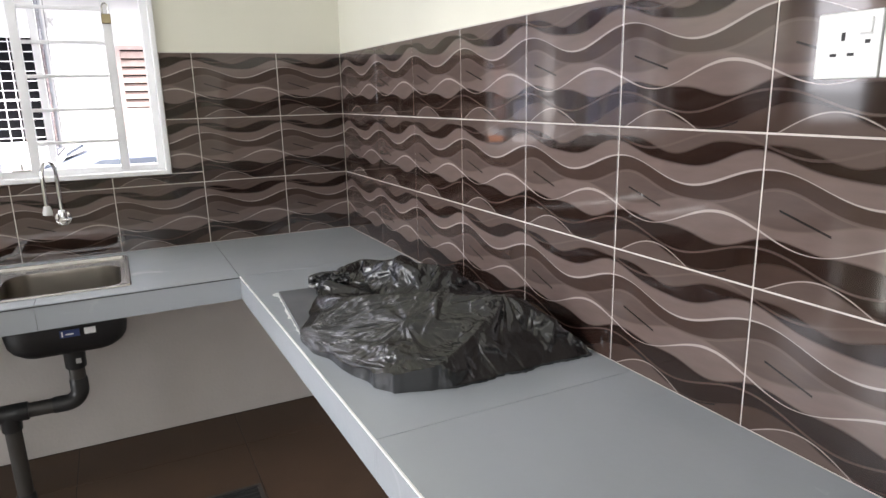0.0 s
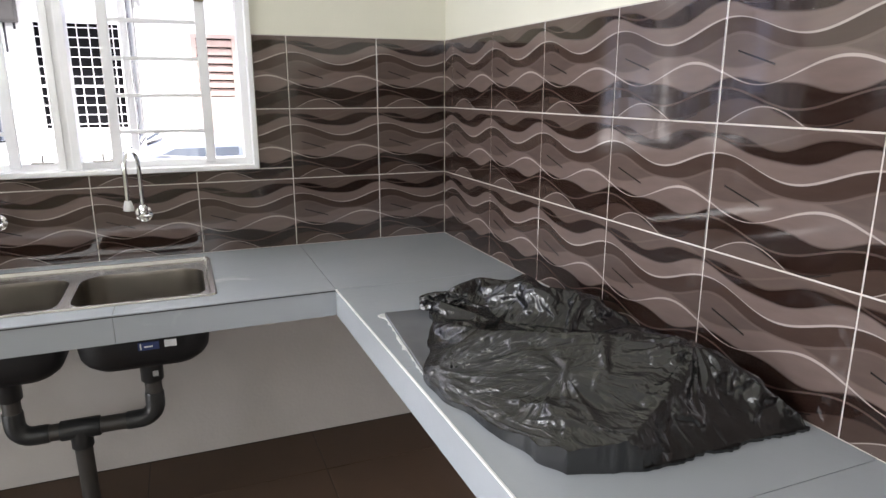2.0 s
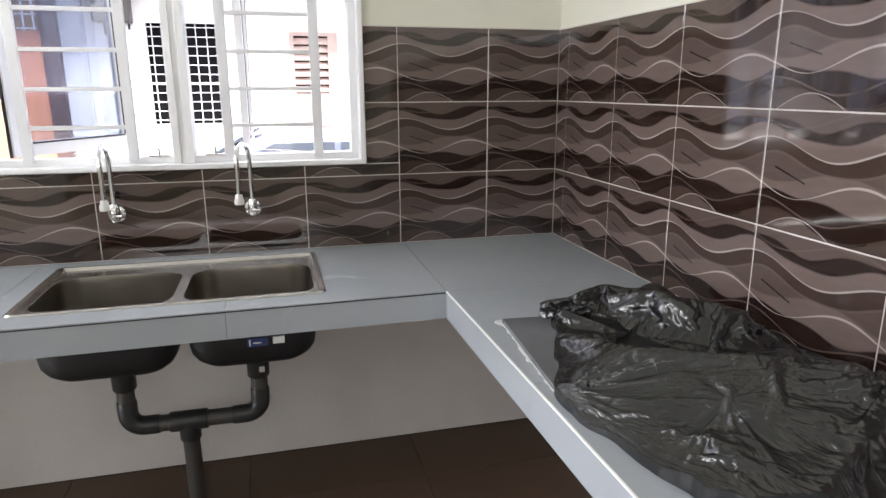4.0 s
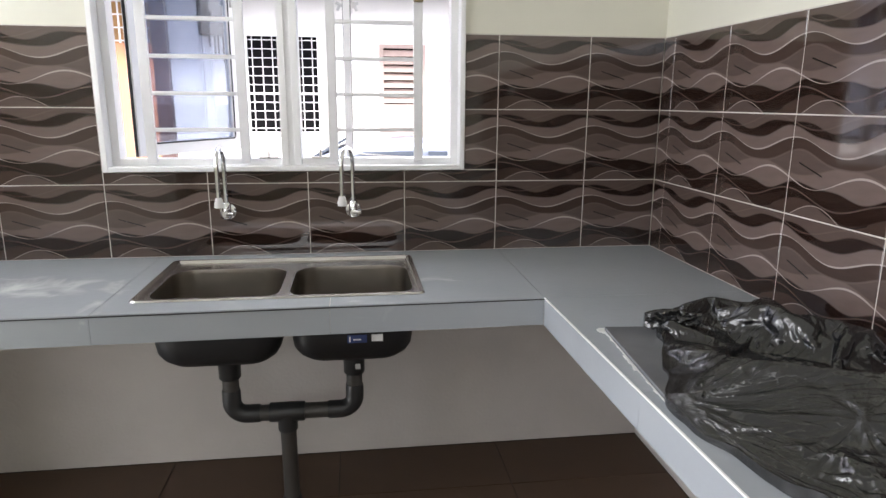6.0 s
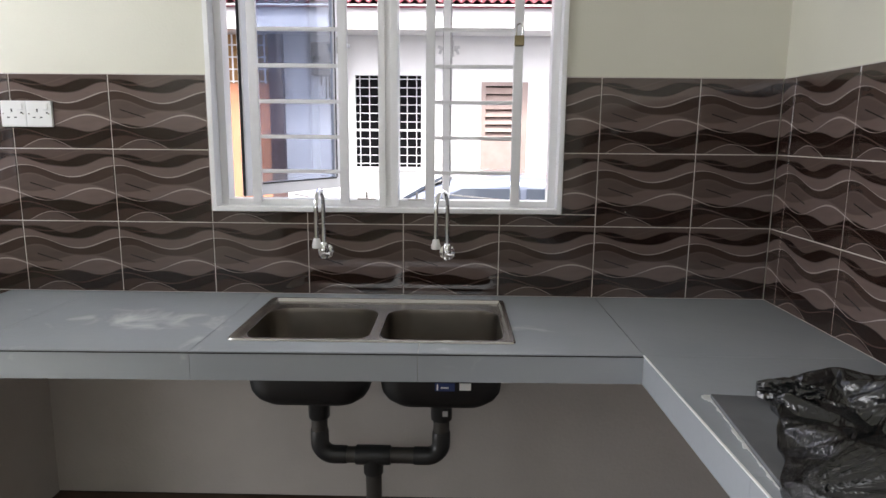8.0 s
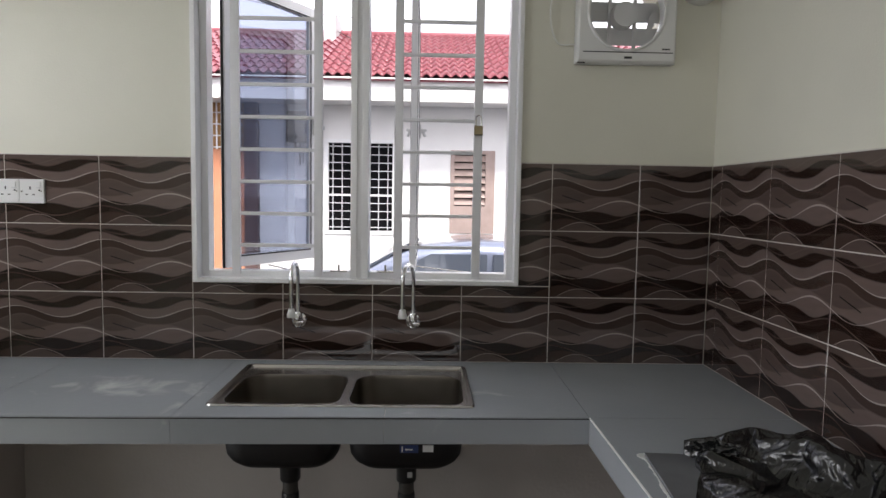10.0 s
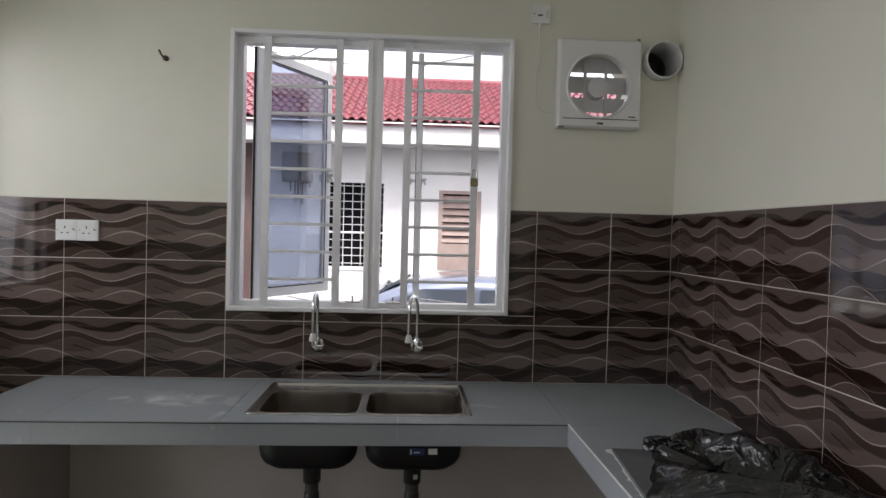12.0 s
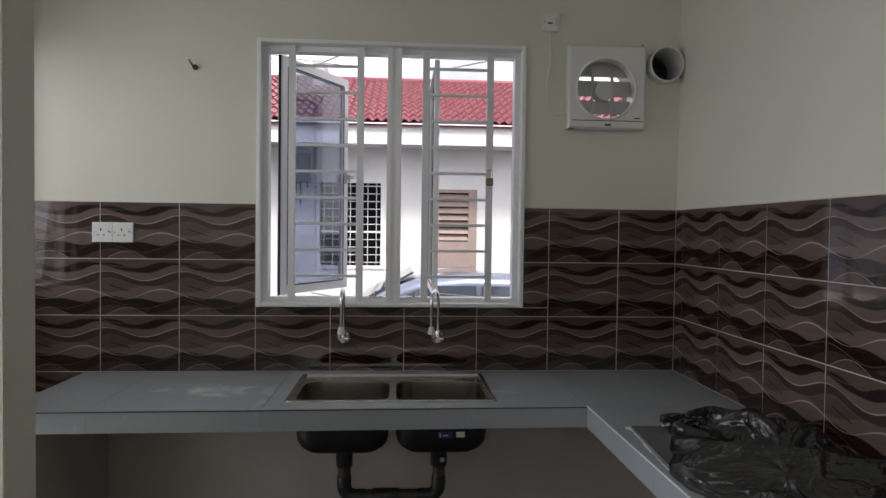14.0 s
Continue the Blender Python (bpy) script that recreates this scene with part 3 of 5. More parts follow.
for i, (a, b) in enumerate(zip(cols, cols[1:])):
    x0, x1 = b[0], a[0]
    for s0, s1, sunk in ((x0, min(x1, CUT[0]), 0), (max(x0, CUT[0]), min(x1, CUT[1]), 1), (max(x0, CUT[1]), x1, 0)):
        if s1 - s0 < 0.004:
            continue
        fy0 = b[1] + (a[1] - b[1]) * (s0 - x0) / (x1 - x0)
        fy1 = b[1] + (a[1] - b[1]) * (s1 - x0) / (x1 - x0)
        e0, e1 = (0 if s0 == x0 else J), (0 if s1 == x1 else J)
        s0, s1 = s0 - e0, s1 + e1
        if sunk:
            counter_tile([(s0, fy0), (s1, fy1), (s1, CUT[2]), (s0, CUT[2])])
            counter_tile([(s0, CUT[3]), (s1, CUT[3]), (s1, 0.001), (s0, 0.001)])
        else:
            counter_tile([(s0, fy0), (s1, fy1), (s1, 0.001), (s0, 0.001)])
    # nose tile
    bmn = bmesh.new()
    prism(bmn, shrink([(x0, b[1] - 0.0005), (x1, a[1] - 0.0005), (x1, a[1] + 0.0115), (x0, b[1] + 0.0115)], J * 0.6), 0.702, TOP - 0.0045)
    part("nose_tile", bmn, COUNTER, counter)
counter_tile([(-0.588, -0.612), (0.001, -0.612), (0.001, 0.001), (-0.588, 0.001)])
for a, b in zip(SIDE, SIDE[1:]):
    counter_tile([(b[0], b[1]), (0.001, b[1]), (0.001, a[1]), (a[0], a[1])])
    bmn = bmesh.new()
    prism(bmn, shrink([(b[0] - 0.0005, b[1]), (b[0] + 0.0115, b[1]), (a[0] + 0.0115, a[1]), (a[0] - 0.0005, a[1])], J * 0.6), 0.702, TOP - 0.0045)
    part("nose_tile", bmn, COUNTER, counter)
bm = bmesh.new()
for a, b in zip(SIDE, SIDE[1:]):
    prism(bm, [(b[0] - 0.0012, b[1]), (b[0] + 0.0025, b[1]), (a[0] + 0.0025, a[1]), (a[0] - 0.0012, a[1])], TOP - 0.003, TOP + 0.0008)
part("edge_trim", bm, EDGE_TRIM, counter, "white edge trim")
# black strip along the front edge, in place of a shadow gap
bm = bmesh.new()
for a, b in zip(FRONT, FRONT[1:]):
    prism(bm, [(b[0], b[1] - 0.0012), (a[0], a[1] - 0.0012), (a[0], a[1] + 0.003), (b[0], b[1] + 0.003)], TOP - 0.0058, TOP - 0.0030)
part("edge_shadow_strip", bm, GASKET, counter, "dark strip for the shadow gap below the top tiles")


# ---- sink ----
sink = thing("kitchen_sink", (-1.30, -0.30, TOP), "double-bowl stainless steel drop-in sink in the counter", "sink")
x0, x1, y0, y1 = SINK
BOWLS = [(-1.670, -1.318, -0.517, -0.178), (-1.290, -0.939, -0.517, -0.178)]
bm = bmesh.new()
outer = [(x, y, TOP + 0.001) for x, y in rounded_rect(x0 - 0.013, x1 + 0.008, y0 - 0.010, y1 + 0.002, 0.020)]
lip = [(x, y, TOP + 0.0055) for x, y in rounded_rect(x0 - 0.009, x1 + 0.004, y0 - 0.006, y1 - 0.002, 0.018)]
inn = [(x, y, TOP + 0.0055) for x, y in rounded_rect(x0 + 0.007, x1 - 0.007, y0 + 0.004, y1 - 0.010, 0.010)]
low = [(x, y, TOP - 0.004) for x, y in rounded_rect(x0 + 0.013, x1 - 0.013, y0 + 0.009, y1 - 0.016, 0.008)]
loft(bm, [outer, lip, inn, low])
part("rim", bm, STEEL, sink, smooth=True)
bm = bmesh.new()
zd = TOP - 0.004
a0, a1, b0, b1 = x0 + 0.012, x1 - 0.012, y0 + 0.008, y1 - 0.015
for q in BOWLS:
    ring_in = [(x, y, zd) for x, y in rounded_rect(*q, 0.075, 7)]
    lo_x, hi_x = (a0, (BOWLS[0][1] + BOWLS[1][0]) / 2) if q is BOWLS[0] else ((BOWLS[0][1] + BOWLS[1][0]) / 2, a1)
    ring_out = []
    cx, cy = (q[0] + q[1]) / 2, (q[2] + q[3]) / 2
    for x, y, _ in ring_in:
        dx, dy = x - cx, y - cy
        k = min(((hi_x - cx) / dx if dx > 0 else (lo_x - cx) / dx) if abs(dx) > 1e-6 else 9e9, ((b1 - cy) / dy if dy > 0 else (b0 - cy) / dy) if abs(dy) > 1e-6 else 9e9)
        ring_out.append((cx + dx * k, cy + dy * k, zd))
    loft(bm, [ring_out, ring_in])
    cs = [(lo_x, b0), (hi_x, b0), (hi_x, b1), (lo_x, b1)]
    for c in cs:
        near = sorted(range(len(ring_out)), key=lambda i: (ring_out[i][0] - c[0]) ** 2 + (ring_out[i][1] - c[1]) ** 2)[:2]
        vs = [bm.verts.new((c[0], c[1], zd))] + [bm.verts.new(ring_out[i]) for i in near]
        bm.faces.new(vs)
part("deck", bm, STEEL, sink)
for q in BOWLS:
    loops = []
    for d, z, r in ((0, zd, 0.075), (0.002, zd - 0.012, 0.075), (0.003, zd - 0.13, 0.075), (0.008, zd - 0.165, 0.074), (0.020, zd - 0.186, 0.070), (0.042, zd - 0.204, 0.058), (0.075, zd - 0.214, 0.045), (0.12, zd - 0.218, 0.03)):
        loops.append([(x, y, z) for x, y in rounded_rect(q[0] + d, q[1] - d, q[2] + d, q[3] - d, r, 7)])
    bm = bmesh.new()
    loft(bm, loops, close_last=True)
    bowl = part("bowl", bm, STEEL_SHADED, sink, "brushed steel bowl with its inner shade in the colour", smooth=True)
    bm = bmesh.new()
    loft(bm, [[(x + (0.003 if x > (q[0] + q[1]) / 2 else -0.003), y + (0.003 if y > -0.33 else -0.003), z - 0.003) for x, y, z in lp] for lp in loops[1:]], close_last=True)
    part("underside", bm, BOWL_UNDER, bowl, "black sound-deadening coat", smooth=True)
    cx, cy = (q[0] + q[1]) / 2, (q[2] + q[3]) / 2
    bm = bmesh.new()
    ring_tube(bm, (cx, cy, zd - 0.217), (0, 0, 1), 0.045, 0.030, 0.002, 28)
    tube(bm, [(cx, cy, zd - 0.2172), (cx, cy, zd - 0.2162)], 0.031, 24)
    part("strainer", bm, STEEL, bowl, "round steel strainer")
bm = bmesh.new()
box(bm, -1.130, -1.075, -0.5225, -0.5185, 0.637, 0.660)
part("label", bm, LABEL_BLUE, sink, "blue paper label")
box_part("label", (-1.062, -1.030, -0.5225, -0.5185, 0.640, 0.660), LABEL_WHITE, sink, "white paper label")
box_part("print", (-1.125, -1.121, -0.5235, -0.5226, 0.640, 0.657), LABEL_WHITE, sink, "white print")
box_part("print", (-1.114, -1.092, -0.5235, -0.5226, 0.645, 0.649), LABEL_WHITE, sink, "white print")

# ---- drain pipes under the sink ----
drain = thing("sink_drain_pipe", (-1.326, -0.28, 0.0), "dark grey plastic waste pipes joined under the sink", "drain pipe")
PY = -0.33
LX, RX, MX, BZ = -1.496, -1.115, -1.328, 0.343


def bend(c, r, a0, a1, n=8):
    """Arc in the plane of x and z."""
    return [(c[0] + r * math.cos(radians(a0 + (a1 - a0) * k / n)), PY, c[1] + r * math.sin(radians(a0 + (a1 - a0) * k / n))) for k in range(n + 1)]


for bx, s in ((LX, 1), (RX, -1)):
    bm = bmesh.new()
    tube(bm, [(bx, PY, 0.566), (bx, PY, 0.538)], 0.038, 20)
    tube(bm, [(bx, PY, 0.538), (bx, PY, 0.532), (bx, PY, 0.47), (bx, PY, 0.466)], [0.036, 0.034, 0.033, 0.030], 20)
    part("tailpiece", bm, PVC_FITTING, drain, smooth=True)
    bm = bmesh.new()
    tube(bm, [(bx, PY, 0.54), (bx, PY, BZ + 0.06)], 0.025, 18)
    part("pipe", bm, PVC_GREY, drain, smooth=True)
    bm = bmesh.new()
    c = (bx + s * 0.045, BZ + 0.045)
    arc = bend(c, 0.045, 180, 270) if s > 0 else bend(c, 0.045, 0, -90)
    tube(bm, [(bx, PY, BZ + 0.085), (bx, PY, BZ + 0.078)] + arc + [(bx + s * 0.082, PY, BZ), (bx + s * 0.086, PY, BZ)], [0.027, 0.0285] + [0.0285] * len(arc) + [0.0285, 0.027], 18)
    part("elbow", bm, PVC_FITTING, drain, smooth=True)
bm = bmesh.new()
tube(bm, [(LX + 0.07, PY, BZ), (RX - 0.07, PY, BZ)], 0.025, 18)
part("pipe", bm, PVC_GREY, drain, smooth=True)
bm = bmesh.new()
tube(bm, [(MX - 0.055, PY, BZ), (MX - 0.052, PY, BZ), (MX + 0.052, PY, BZ), (MX + 0.055, PY, BZ)], [0.029, 0.031, 0.031, 0.029], 18)
tube(bm, [(MX, PY, BZ), (MX, PY, BZ - 0.058), (MX, PY, BZ - 0.061)], [0.031, 0.031, 0.029], 18)
part("tee", bm, PVC_FITTING, drain, smooth=True)
bm = bmesh.new()
tube(bm, [(MX, PY, BZ - 0.04), (MX, PY + 0.012, 0.12), (MX, PY + 0.02, 0.0)], 0.025, 18)
part("pipe", bm, PVC_GREY, drain, smooth=True)
bm = bmesh.new()
tube(bm, [(MX, PY + 0.02, 0.035), (MX, PY + 0.02, 0.028), (MX, PY + 0.02, 0.0)], [0.027, 0.030, 0.032], 18)
part("floor_collar", bm, PVC_FITTING, drain, smooth=True)
bm = bmesh.new()
box(bm, RX + 0.004, RX + 0.020, PY - 0.0345, PY - 0.0325, 0.490, 0.507)
part("sticker", bm, STICKER, drain, "small grey sticker")


# ---- floor trap ----
trap = thing("floor_trap", (-0.68, -0.70, 0.0), "square dark floor trap set in the brown floor tiles", "floor drain")
bm = bmesh.new()
for d in ((-0.775, -0.585, -0.612, -0.598), (-0.775, -0.585, -0.792, -0.778), (-0.775, -0.761, -0.778, -0.612), (-0.599, -0.585, -0.778, -0.612)):
    box(bm, *d, 0.0, 0.005, 0.001)
part("frame", bm, PVC_GREY, trap)
# no recess is cut; a dark plate stands for the shaded depth
box_part("cover", (-0.760, -0.600, -0.777, -0.613, 0.0, 0.002), PLASTIC_DARK, trap, "flat dark plate for the shade in the trap")
for k in range(6):
    box_part("grate_bar", (-0.760, -0.600, -0.600 - 0.026 * (k + 1) - 0.004, -0.600 - 0.026 * (k + 1) + 0.004, 0.0015, 0.004), PVC_FITTING, trap)


# ---- taps ----
def tap(x, swing, spread):
    """A wall-mounted swan-neck tap; swing: degrees by which the spout turns aside."""
    ob = thing("sink_tap", (x, 0.0, 0.935), "chrome wall-mounted swan-neck tap over the sink", "tap", "sink taps")
    z = 0.935
    bm = bmesh.new()
    tube(bm, [(x, 0.0, z), (x, -0.006, z), (x, -0.010, z)], [0.027, 0.027, 0.019], 24)
    part("flange", bm, CHROME, ob, smooth=True)
    bm = bmesh.new()
    tube(bm, [(x, -0.006, z), (x, -0.045, z), (x, -0.050, z)], [0.012, 0.012, 0.009], 18)
    tube(bm, [(x, -0.032, z - 0.020), (x, -0.032, z - 0.014), (x, -0.032, z + 0.030), (x, -0.032, z + 0.036)], [0.012, 0.015, 0.015, 0.011], 18)
    part("body", bm, CHROME, ob, smooth=True)
    bm = bmesh.new()
    tube(bm, [(x, -0.048, z), (x, -0.062, z)], [0.013, 0.011], 18)
    box(bm, x - 0.002, x + 0.026, -0.064, -0.054, z - 0.005, z + 0.005, 0.002)
    part("handle", bm, CHROME, ob, smooth=True)
    d = Vector((-math.sin(radians(swing)), -math.cos(radians(swing)), 0))
    p0 = Vector((x, -0.032, z + 0.03))
    path, r = [], spread / 2
    for k in range(4):
        path.append(p0 + Vector((0, 0, (0.19 - r) * k / 3)))
    c = p0 + Vector((0, 0, 0.19 - r)) + d * r
    for k in range(1, 13):
        a = math.pi - math.pi * k / 12
        path.append(c + d * (r * math.cos(a)) + Vector((0, 0, r * 1.0 * math.sin(a))))
    end = path[-1]
    path.append(end - Vector((0, 0, 0.10)))
    bm = bmesh.new()
    tube(bm, path, 0.0078, 14)
    part("spout", bm, CHROME, ob, smooth=True)
    e = end - Vector((0, 0, 0.095))
    bm = bmesh.new()
    tube(bm, [e, e - Vector((0, 0, 0.004)), e - Vector((0, 0, 0.014)), e - Vector((0, 0, 0.020)), e - Vector((0, 0, 0.032))], [0.009, 0.011, 0.013, 0.0155, 0.015], 18)
    part("aerator", bm, PLASTIC_WHITE, ob, "white plastic spray head", smooth=True)
    return ob


tap(-1.530, 0, 0.115)
tap(-1.106, 18, 0.115)

# ---- window in the north wall ----
window = thing("window_1", ((WX0 + WX1) / 2, 0.03, WZ0), "white aluminium casement window, both sashes open outwards", "window", kind="structure")
MULL = -1.312
FW = 0.036
bm = bmesh.new()
for d, ya, yb in ((0.0, -0.008, 0.048), (0.0, 0.048, 0.110)):
    w = 0.011 if ya < 0 else FW
    e = 0.006 if ya < 0 else 0.0
    box(bm, WX0 - e, WX0 + w, ya, yb, WZ0 - e, WZ1 + e, 0.002)
    box(bm, WX1 - w, WX1 + e, ya, yb, WZ0 - e, WZ1 + e, 0.002)
    box(bm, WX0 + w, WX1 - w, ya + 0.0008, yb, WZ0 - e, WZ0 + w * 0.9, 0.002)
    box(bm, WX0 + w, WX1 - w, ya + 0.0008, yb, WZ1 - w, WZ1 + e, 0.002)
part("window_frame", bm, WHITE_ALU, window)
bm = bmesh.new()
box(bm, MULL - 0.033, MULL - 0.009, 0.018, 0.108, WZ0 + 0.010, WZ1 - 0.0115, 0.002)
box(bm, MULL + 0.009, MULL + 0.033, 0.018, 0.108, WZ0 + 0.010, WZ1 - 0.0115, 0.002)
box(bm, MULL - 0.010, MULL + 0.010, 0.027, 0.104, WZ0 + 0.010, WZ1 - 0.0115)
part("mullion", bm, WHITE_ALU, window)


def sash(hx, angle, handle, dark_edge):
    """An open casement, hung on its west stile."""
    m = Matrix.Translation((hx, 0.098, WZ0 + 0.035)) @ Matrix.Rotation(radians(angle), 4, "Z")
    w, h, s, t = 0.545, WZ1 - WZ0 - 0.075, 0.046, 0.012
    bm = bmesh.new()
    box(bm, 0, s, -t, t, 0, h, 0.002, m), box(bm, w - s, w, -t, t, 0, h, 0.002, m)
    box(bm, s, w - s, -t, t, 0, s, 0.002, m), box(bm, s, w - s, -t, t, h - s, h, 0.002, m)
    fr = part("sash_frame", bm, WHITE_ALU, window)
    bm = bmesh.new()
    for k in (-1, 1):
        a, b = k * t, k * (t + 0.002)
        box(bm, s - 0.006, s, min(a, b), max(a, b), s, h - s, 0, m), box(bm, w - s, w - s + 0.006, min(a, b), max(a, b), s, h - s, 0, m)
        box(bm, s, w - s, min(a, b), max(a, b), s - 0.006, s, 0, m), box(bm, s, w - s, min(a, b), max(a, b), h - s, h - s + 0.006, 0, m)
    if dark_edge:
        box(bm, -0.004, 0.0, -t * 0.4, t * 0.4, 0, h, 0, m)
    box(bm, w, w + 0.003, -t * 0.5, t * 0.5, 0, h, 0, m)
    part("gasket", bm, GASKET, fr, "black rubber gasket")
    bm = bmesh.new()
    box(bm, s - 0.004, w - s + 0.004, -0.003, 0.003, s - 0.004, h - s + 0.004, 0, m)
    g = part("pane", bm, TINTED, fr, "blue-grey tinted glass")
    g.visible_shadow = False
    if handle:
        bm = bmesh.new()
        box(bm, w - s * 0.7, w - s * 0.3, -t - 0.010, -t, h * 0.50, h * 0.56, 0.002, m)
        box(bm, w - s * 0.62, w + 0.030, -t - 0.022, -t - 0.010, h * 0.525, h * 0.54, 0.003, m)
        for k in (-1, 1):
            wing = m @ Matrix.Translation((w - s * 0.5, k * (t + 0.018), h * 0.53)) @ Matrix.Rotation(radians(24 * k), 4, "X")
            box(bm, -0.005, 0.005, -0.018, 0.018, -0.006, 0.006, 0.002, wing)
            box(bm, -0.004, 0.004, -0.006, 0.006, -0.026, 0.004, 0.002, wing)
        part("sash_handle", bm, PLASTIC_GREY, fr, "grey casement handle")
    # stay arms, above and below
    for zz in (h + 0.006, -0.008):
        bm = bmesh.new()
        p = m @ Vector((w * 0.45, 0, zz))
        q = Vector((hx + 0.28, 0.085, p.z))
        dv = (q - p)
        mm = Matrix.Translation(p) @ Matrix.Rotation(math.atan2(dv.y, dv.x), 4, "Z")
        box(bm, 0, dv.length, -0.006, 0.006, -0.0015, 0.0015, 0, mm)
        part("stay_arm", bm, STEEL, fr, "steel friction stay")


sash(-1.838, 61, True, True)
sash(-1.115, 90, True, False)

GX = [(-1.772, -1.466), (-1.169, -0.874)]
GY = 0.036
for k, (ga, gb) in enumerate(GX):
    g = thing("window_grille", ((ga + gb) / 2, GY, WZ0 + 0.03), "white painted steel security grille in the window", "grille", "window grilles")
    for gx in (ga, gb):
        box_part("upright", (gx - 0.016, gx + 0.016, GY - 0.008, GY + 0.008, WZ0 + 0.020, WZ1 - 0.012), WHITE_STEEL, g, bevel=0.003)
    for i in range(9):
        z = 1.2085 + 0.1187 * i
        box_part("bar", (ga + 0.0155, gb - 0.0155, GY - 0.006, GY + 0.006, z - 0.0065, z + 0.0065), WHITE_STEEL, g, bevel=0.002)
lock = thing("padlock", (-0.874, GY - 0.018, 1.64), "small brass padlock hanging on the window grille", "padlock")
box_part("body", (-0.890, -0.858, GY - 0.026, GY - 0.010, 1.630, 1.664), BRASS, lock, bevel=0.003)
bm = bmesh.new()
tube(bm, [(-0.884, GY - 0.018, 1.660)] + [(-0.874 + 0.010 * math.cos(a), GY - 0.018, 1.690 + 0.012 * math.sin(a)) for a in [math.pi - math.pi * i / 8 for i in range(9)]] + [(-0.864, GY - 0.018, 1.660)], 0.0028, 8)
part("shackle", bm, STEEL, lock, smooth=True)
for px in (-1.392, -1.215):
    t_ = thing("window_catch", (px, 0.05, WZ0 + 0.033), "small metal stay peg on the window sill", "window catch", "window catches")
    bm = bmesh.new()
    box(bm, px - 0.032, px + 0.032, 0.042, 0.058, WZ0 + 0.032, WZ0 + 0.038, 0.002)
    part("plate", bm, STEEL, t_)
    bm = bmesh.new()
    tube(bm, [(px, 0.05, WZ0 + 0.037), (px, 0.05, WZ0 + 0.060)], 0.004, 10)
    part("peg", bm, STEEL, t_)

# window in the west wall, then an unseen high one added to let in light
w2 = thing("window_2", (WEST - 0.03, -0.265, 1.11), "narrow white aluminium window close to the corner", "window", kind="structure")
bm = bmesh.new()
for ya, yb, za, zb in ((-0.506, -0.465, 1.104, 2.256), (-0.065, -0.024, 1.104, 2.256), (-0.465, -0.065, 1.104, 1.145), (-0.465, -0.065, 2.215, 2.256)):
    box(bm, WEST - 0.08, WEST + 0.010, ya, yb, za, zb, 0.002)
part("window_frame", bm, WHITE_ALU, w2)
bm = bmesh.new()
for ya, yb in ((-0.465, -0.430), (-0.100, -0.065)):
    box(bm, WEST - 0.055, WEST - 0.03, ya, yb, 1.145, 2.215, 0.002)
part("sash_frame", bm, WHITE_ALU, w2)

# added frame round the hole of the high fill lamp
w3 = thing("window_3", (WEST - 0.03, -0.985, 1.72), "unseen white high window added in the side wall for light", "window", kind="structure")
bm = bmesh.new()
for ya, yb, za, zb in ((-1.376, -1.335, 1.714, 2.326), (-0.635, -0.594, 1.714, 2.326), (-1.335, -0.635, 1.714, 1.755), (-1.335, -0.635, 2.285, 2.326)):
    box(bm, WEST - 0.08, WEST + 0.010, ya, yb, za, zb, 0.002)
part("window_frame", bm, WHITE_ALU, w3)

# ---- extractor fan, duct, switch ----
fan = thing("extractor_fan", (FANX, 0.0, FANZ), "white square extractor fan with a round grey shutter", "extractor fan")
fx0, fx1, fz0, fz1, fy = -0.532, -0.174, 1.891, 2.268, -0.048
bm = bmesh.new()
for k in range(1):
    cx, cz, R = FANX - 0.003, FANZ + 0.002, 0.133
    seg = 48

    def sq(a, inset):
        c, s = math.cos(a), math.sin(a)
        xs = (fx1 - inset - cx) / c if c > 1e-6 else ((fx0 + inset - cx) / c if c < -1e-6 else 9e9)
        zs = (fz1 - inset - cz) / s if s > 1e-6 else ((fz0 + inset - cz) / s if s < -1e-6 else 9e9)
        kk = min(xs, zs)
        return cx + c * kk, cz + s * kk
    angs = sorted({2 * math.pi * i / seg for i in range(seg)} | {math.atan2(zz - cz, xx - cx) % (2 * math.pi) for xx in (fx0, fx1) for zz in (fz0, fz1)})
    loops = [[(*sq(a, 0.0)[:1], 0.002, sq(a, 0.0)[1]) for a in angs],
             [(sq(a, 0.0)[0], fy + 0.010, sq(a, 0.0)[1]) for a in angs],
             [(sq(a, 0.008)[0], fy, sq(a, 0.008)[1]) for a in angs],
             [(cx + (R + 0.011) * math.cos(a), fy, cz + (R + 0.011) * math.sin(a)) for a in angs],
             [(cx + (R + 0.006) * math.cos(a), fy - 0.007, cz + (R + 0.006) * math.sin(a)) for a in angs],
             [(cx + R * math.cos(a), fy - 0.006, cz + R * math.sin(a)) for a in angs],
             [(cx + (R + 0.004) * math.cos(a), 0.004, cz + (R + 0.004) * math.sin(a)) for a in angs]]
    loft(bm, loops)
housing = part("housing", bm, PLASTIC_WHITE, fan, "white moulded plastic housing", smooth=True)
bm = bmesh.new()
box(bm, fx0 + 0.022, fx1 - 0.012, fy - 0.0012, fy + 0.002, 1.926, 1.9295)
part("seam", bm, PLASTIC_DARK, fan, "dark seam above the base strip")
box_part("print", (-0.362, -0.334, fy - 0.0012, fy + 0.001, 1.905, 1.913), PLASTIC_DARK, fan, "dark print, too small to read")
box_part("print", (-0.226, -0.198, fy - 0.0012, fy + 0.001, 1.938, 1.943), PLASTIC_DARK, fan, "dark print, too small to read")
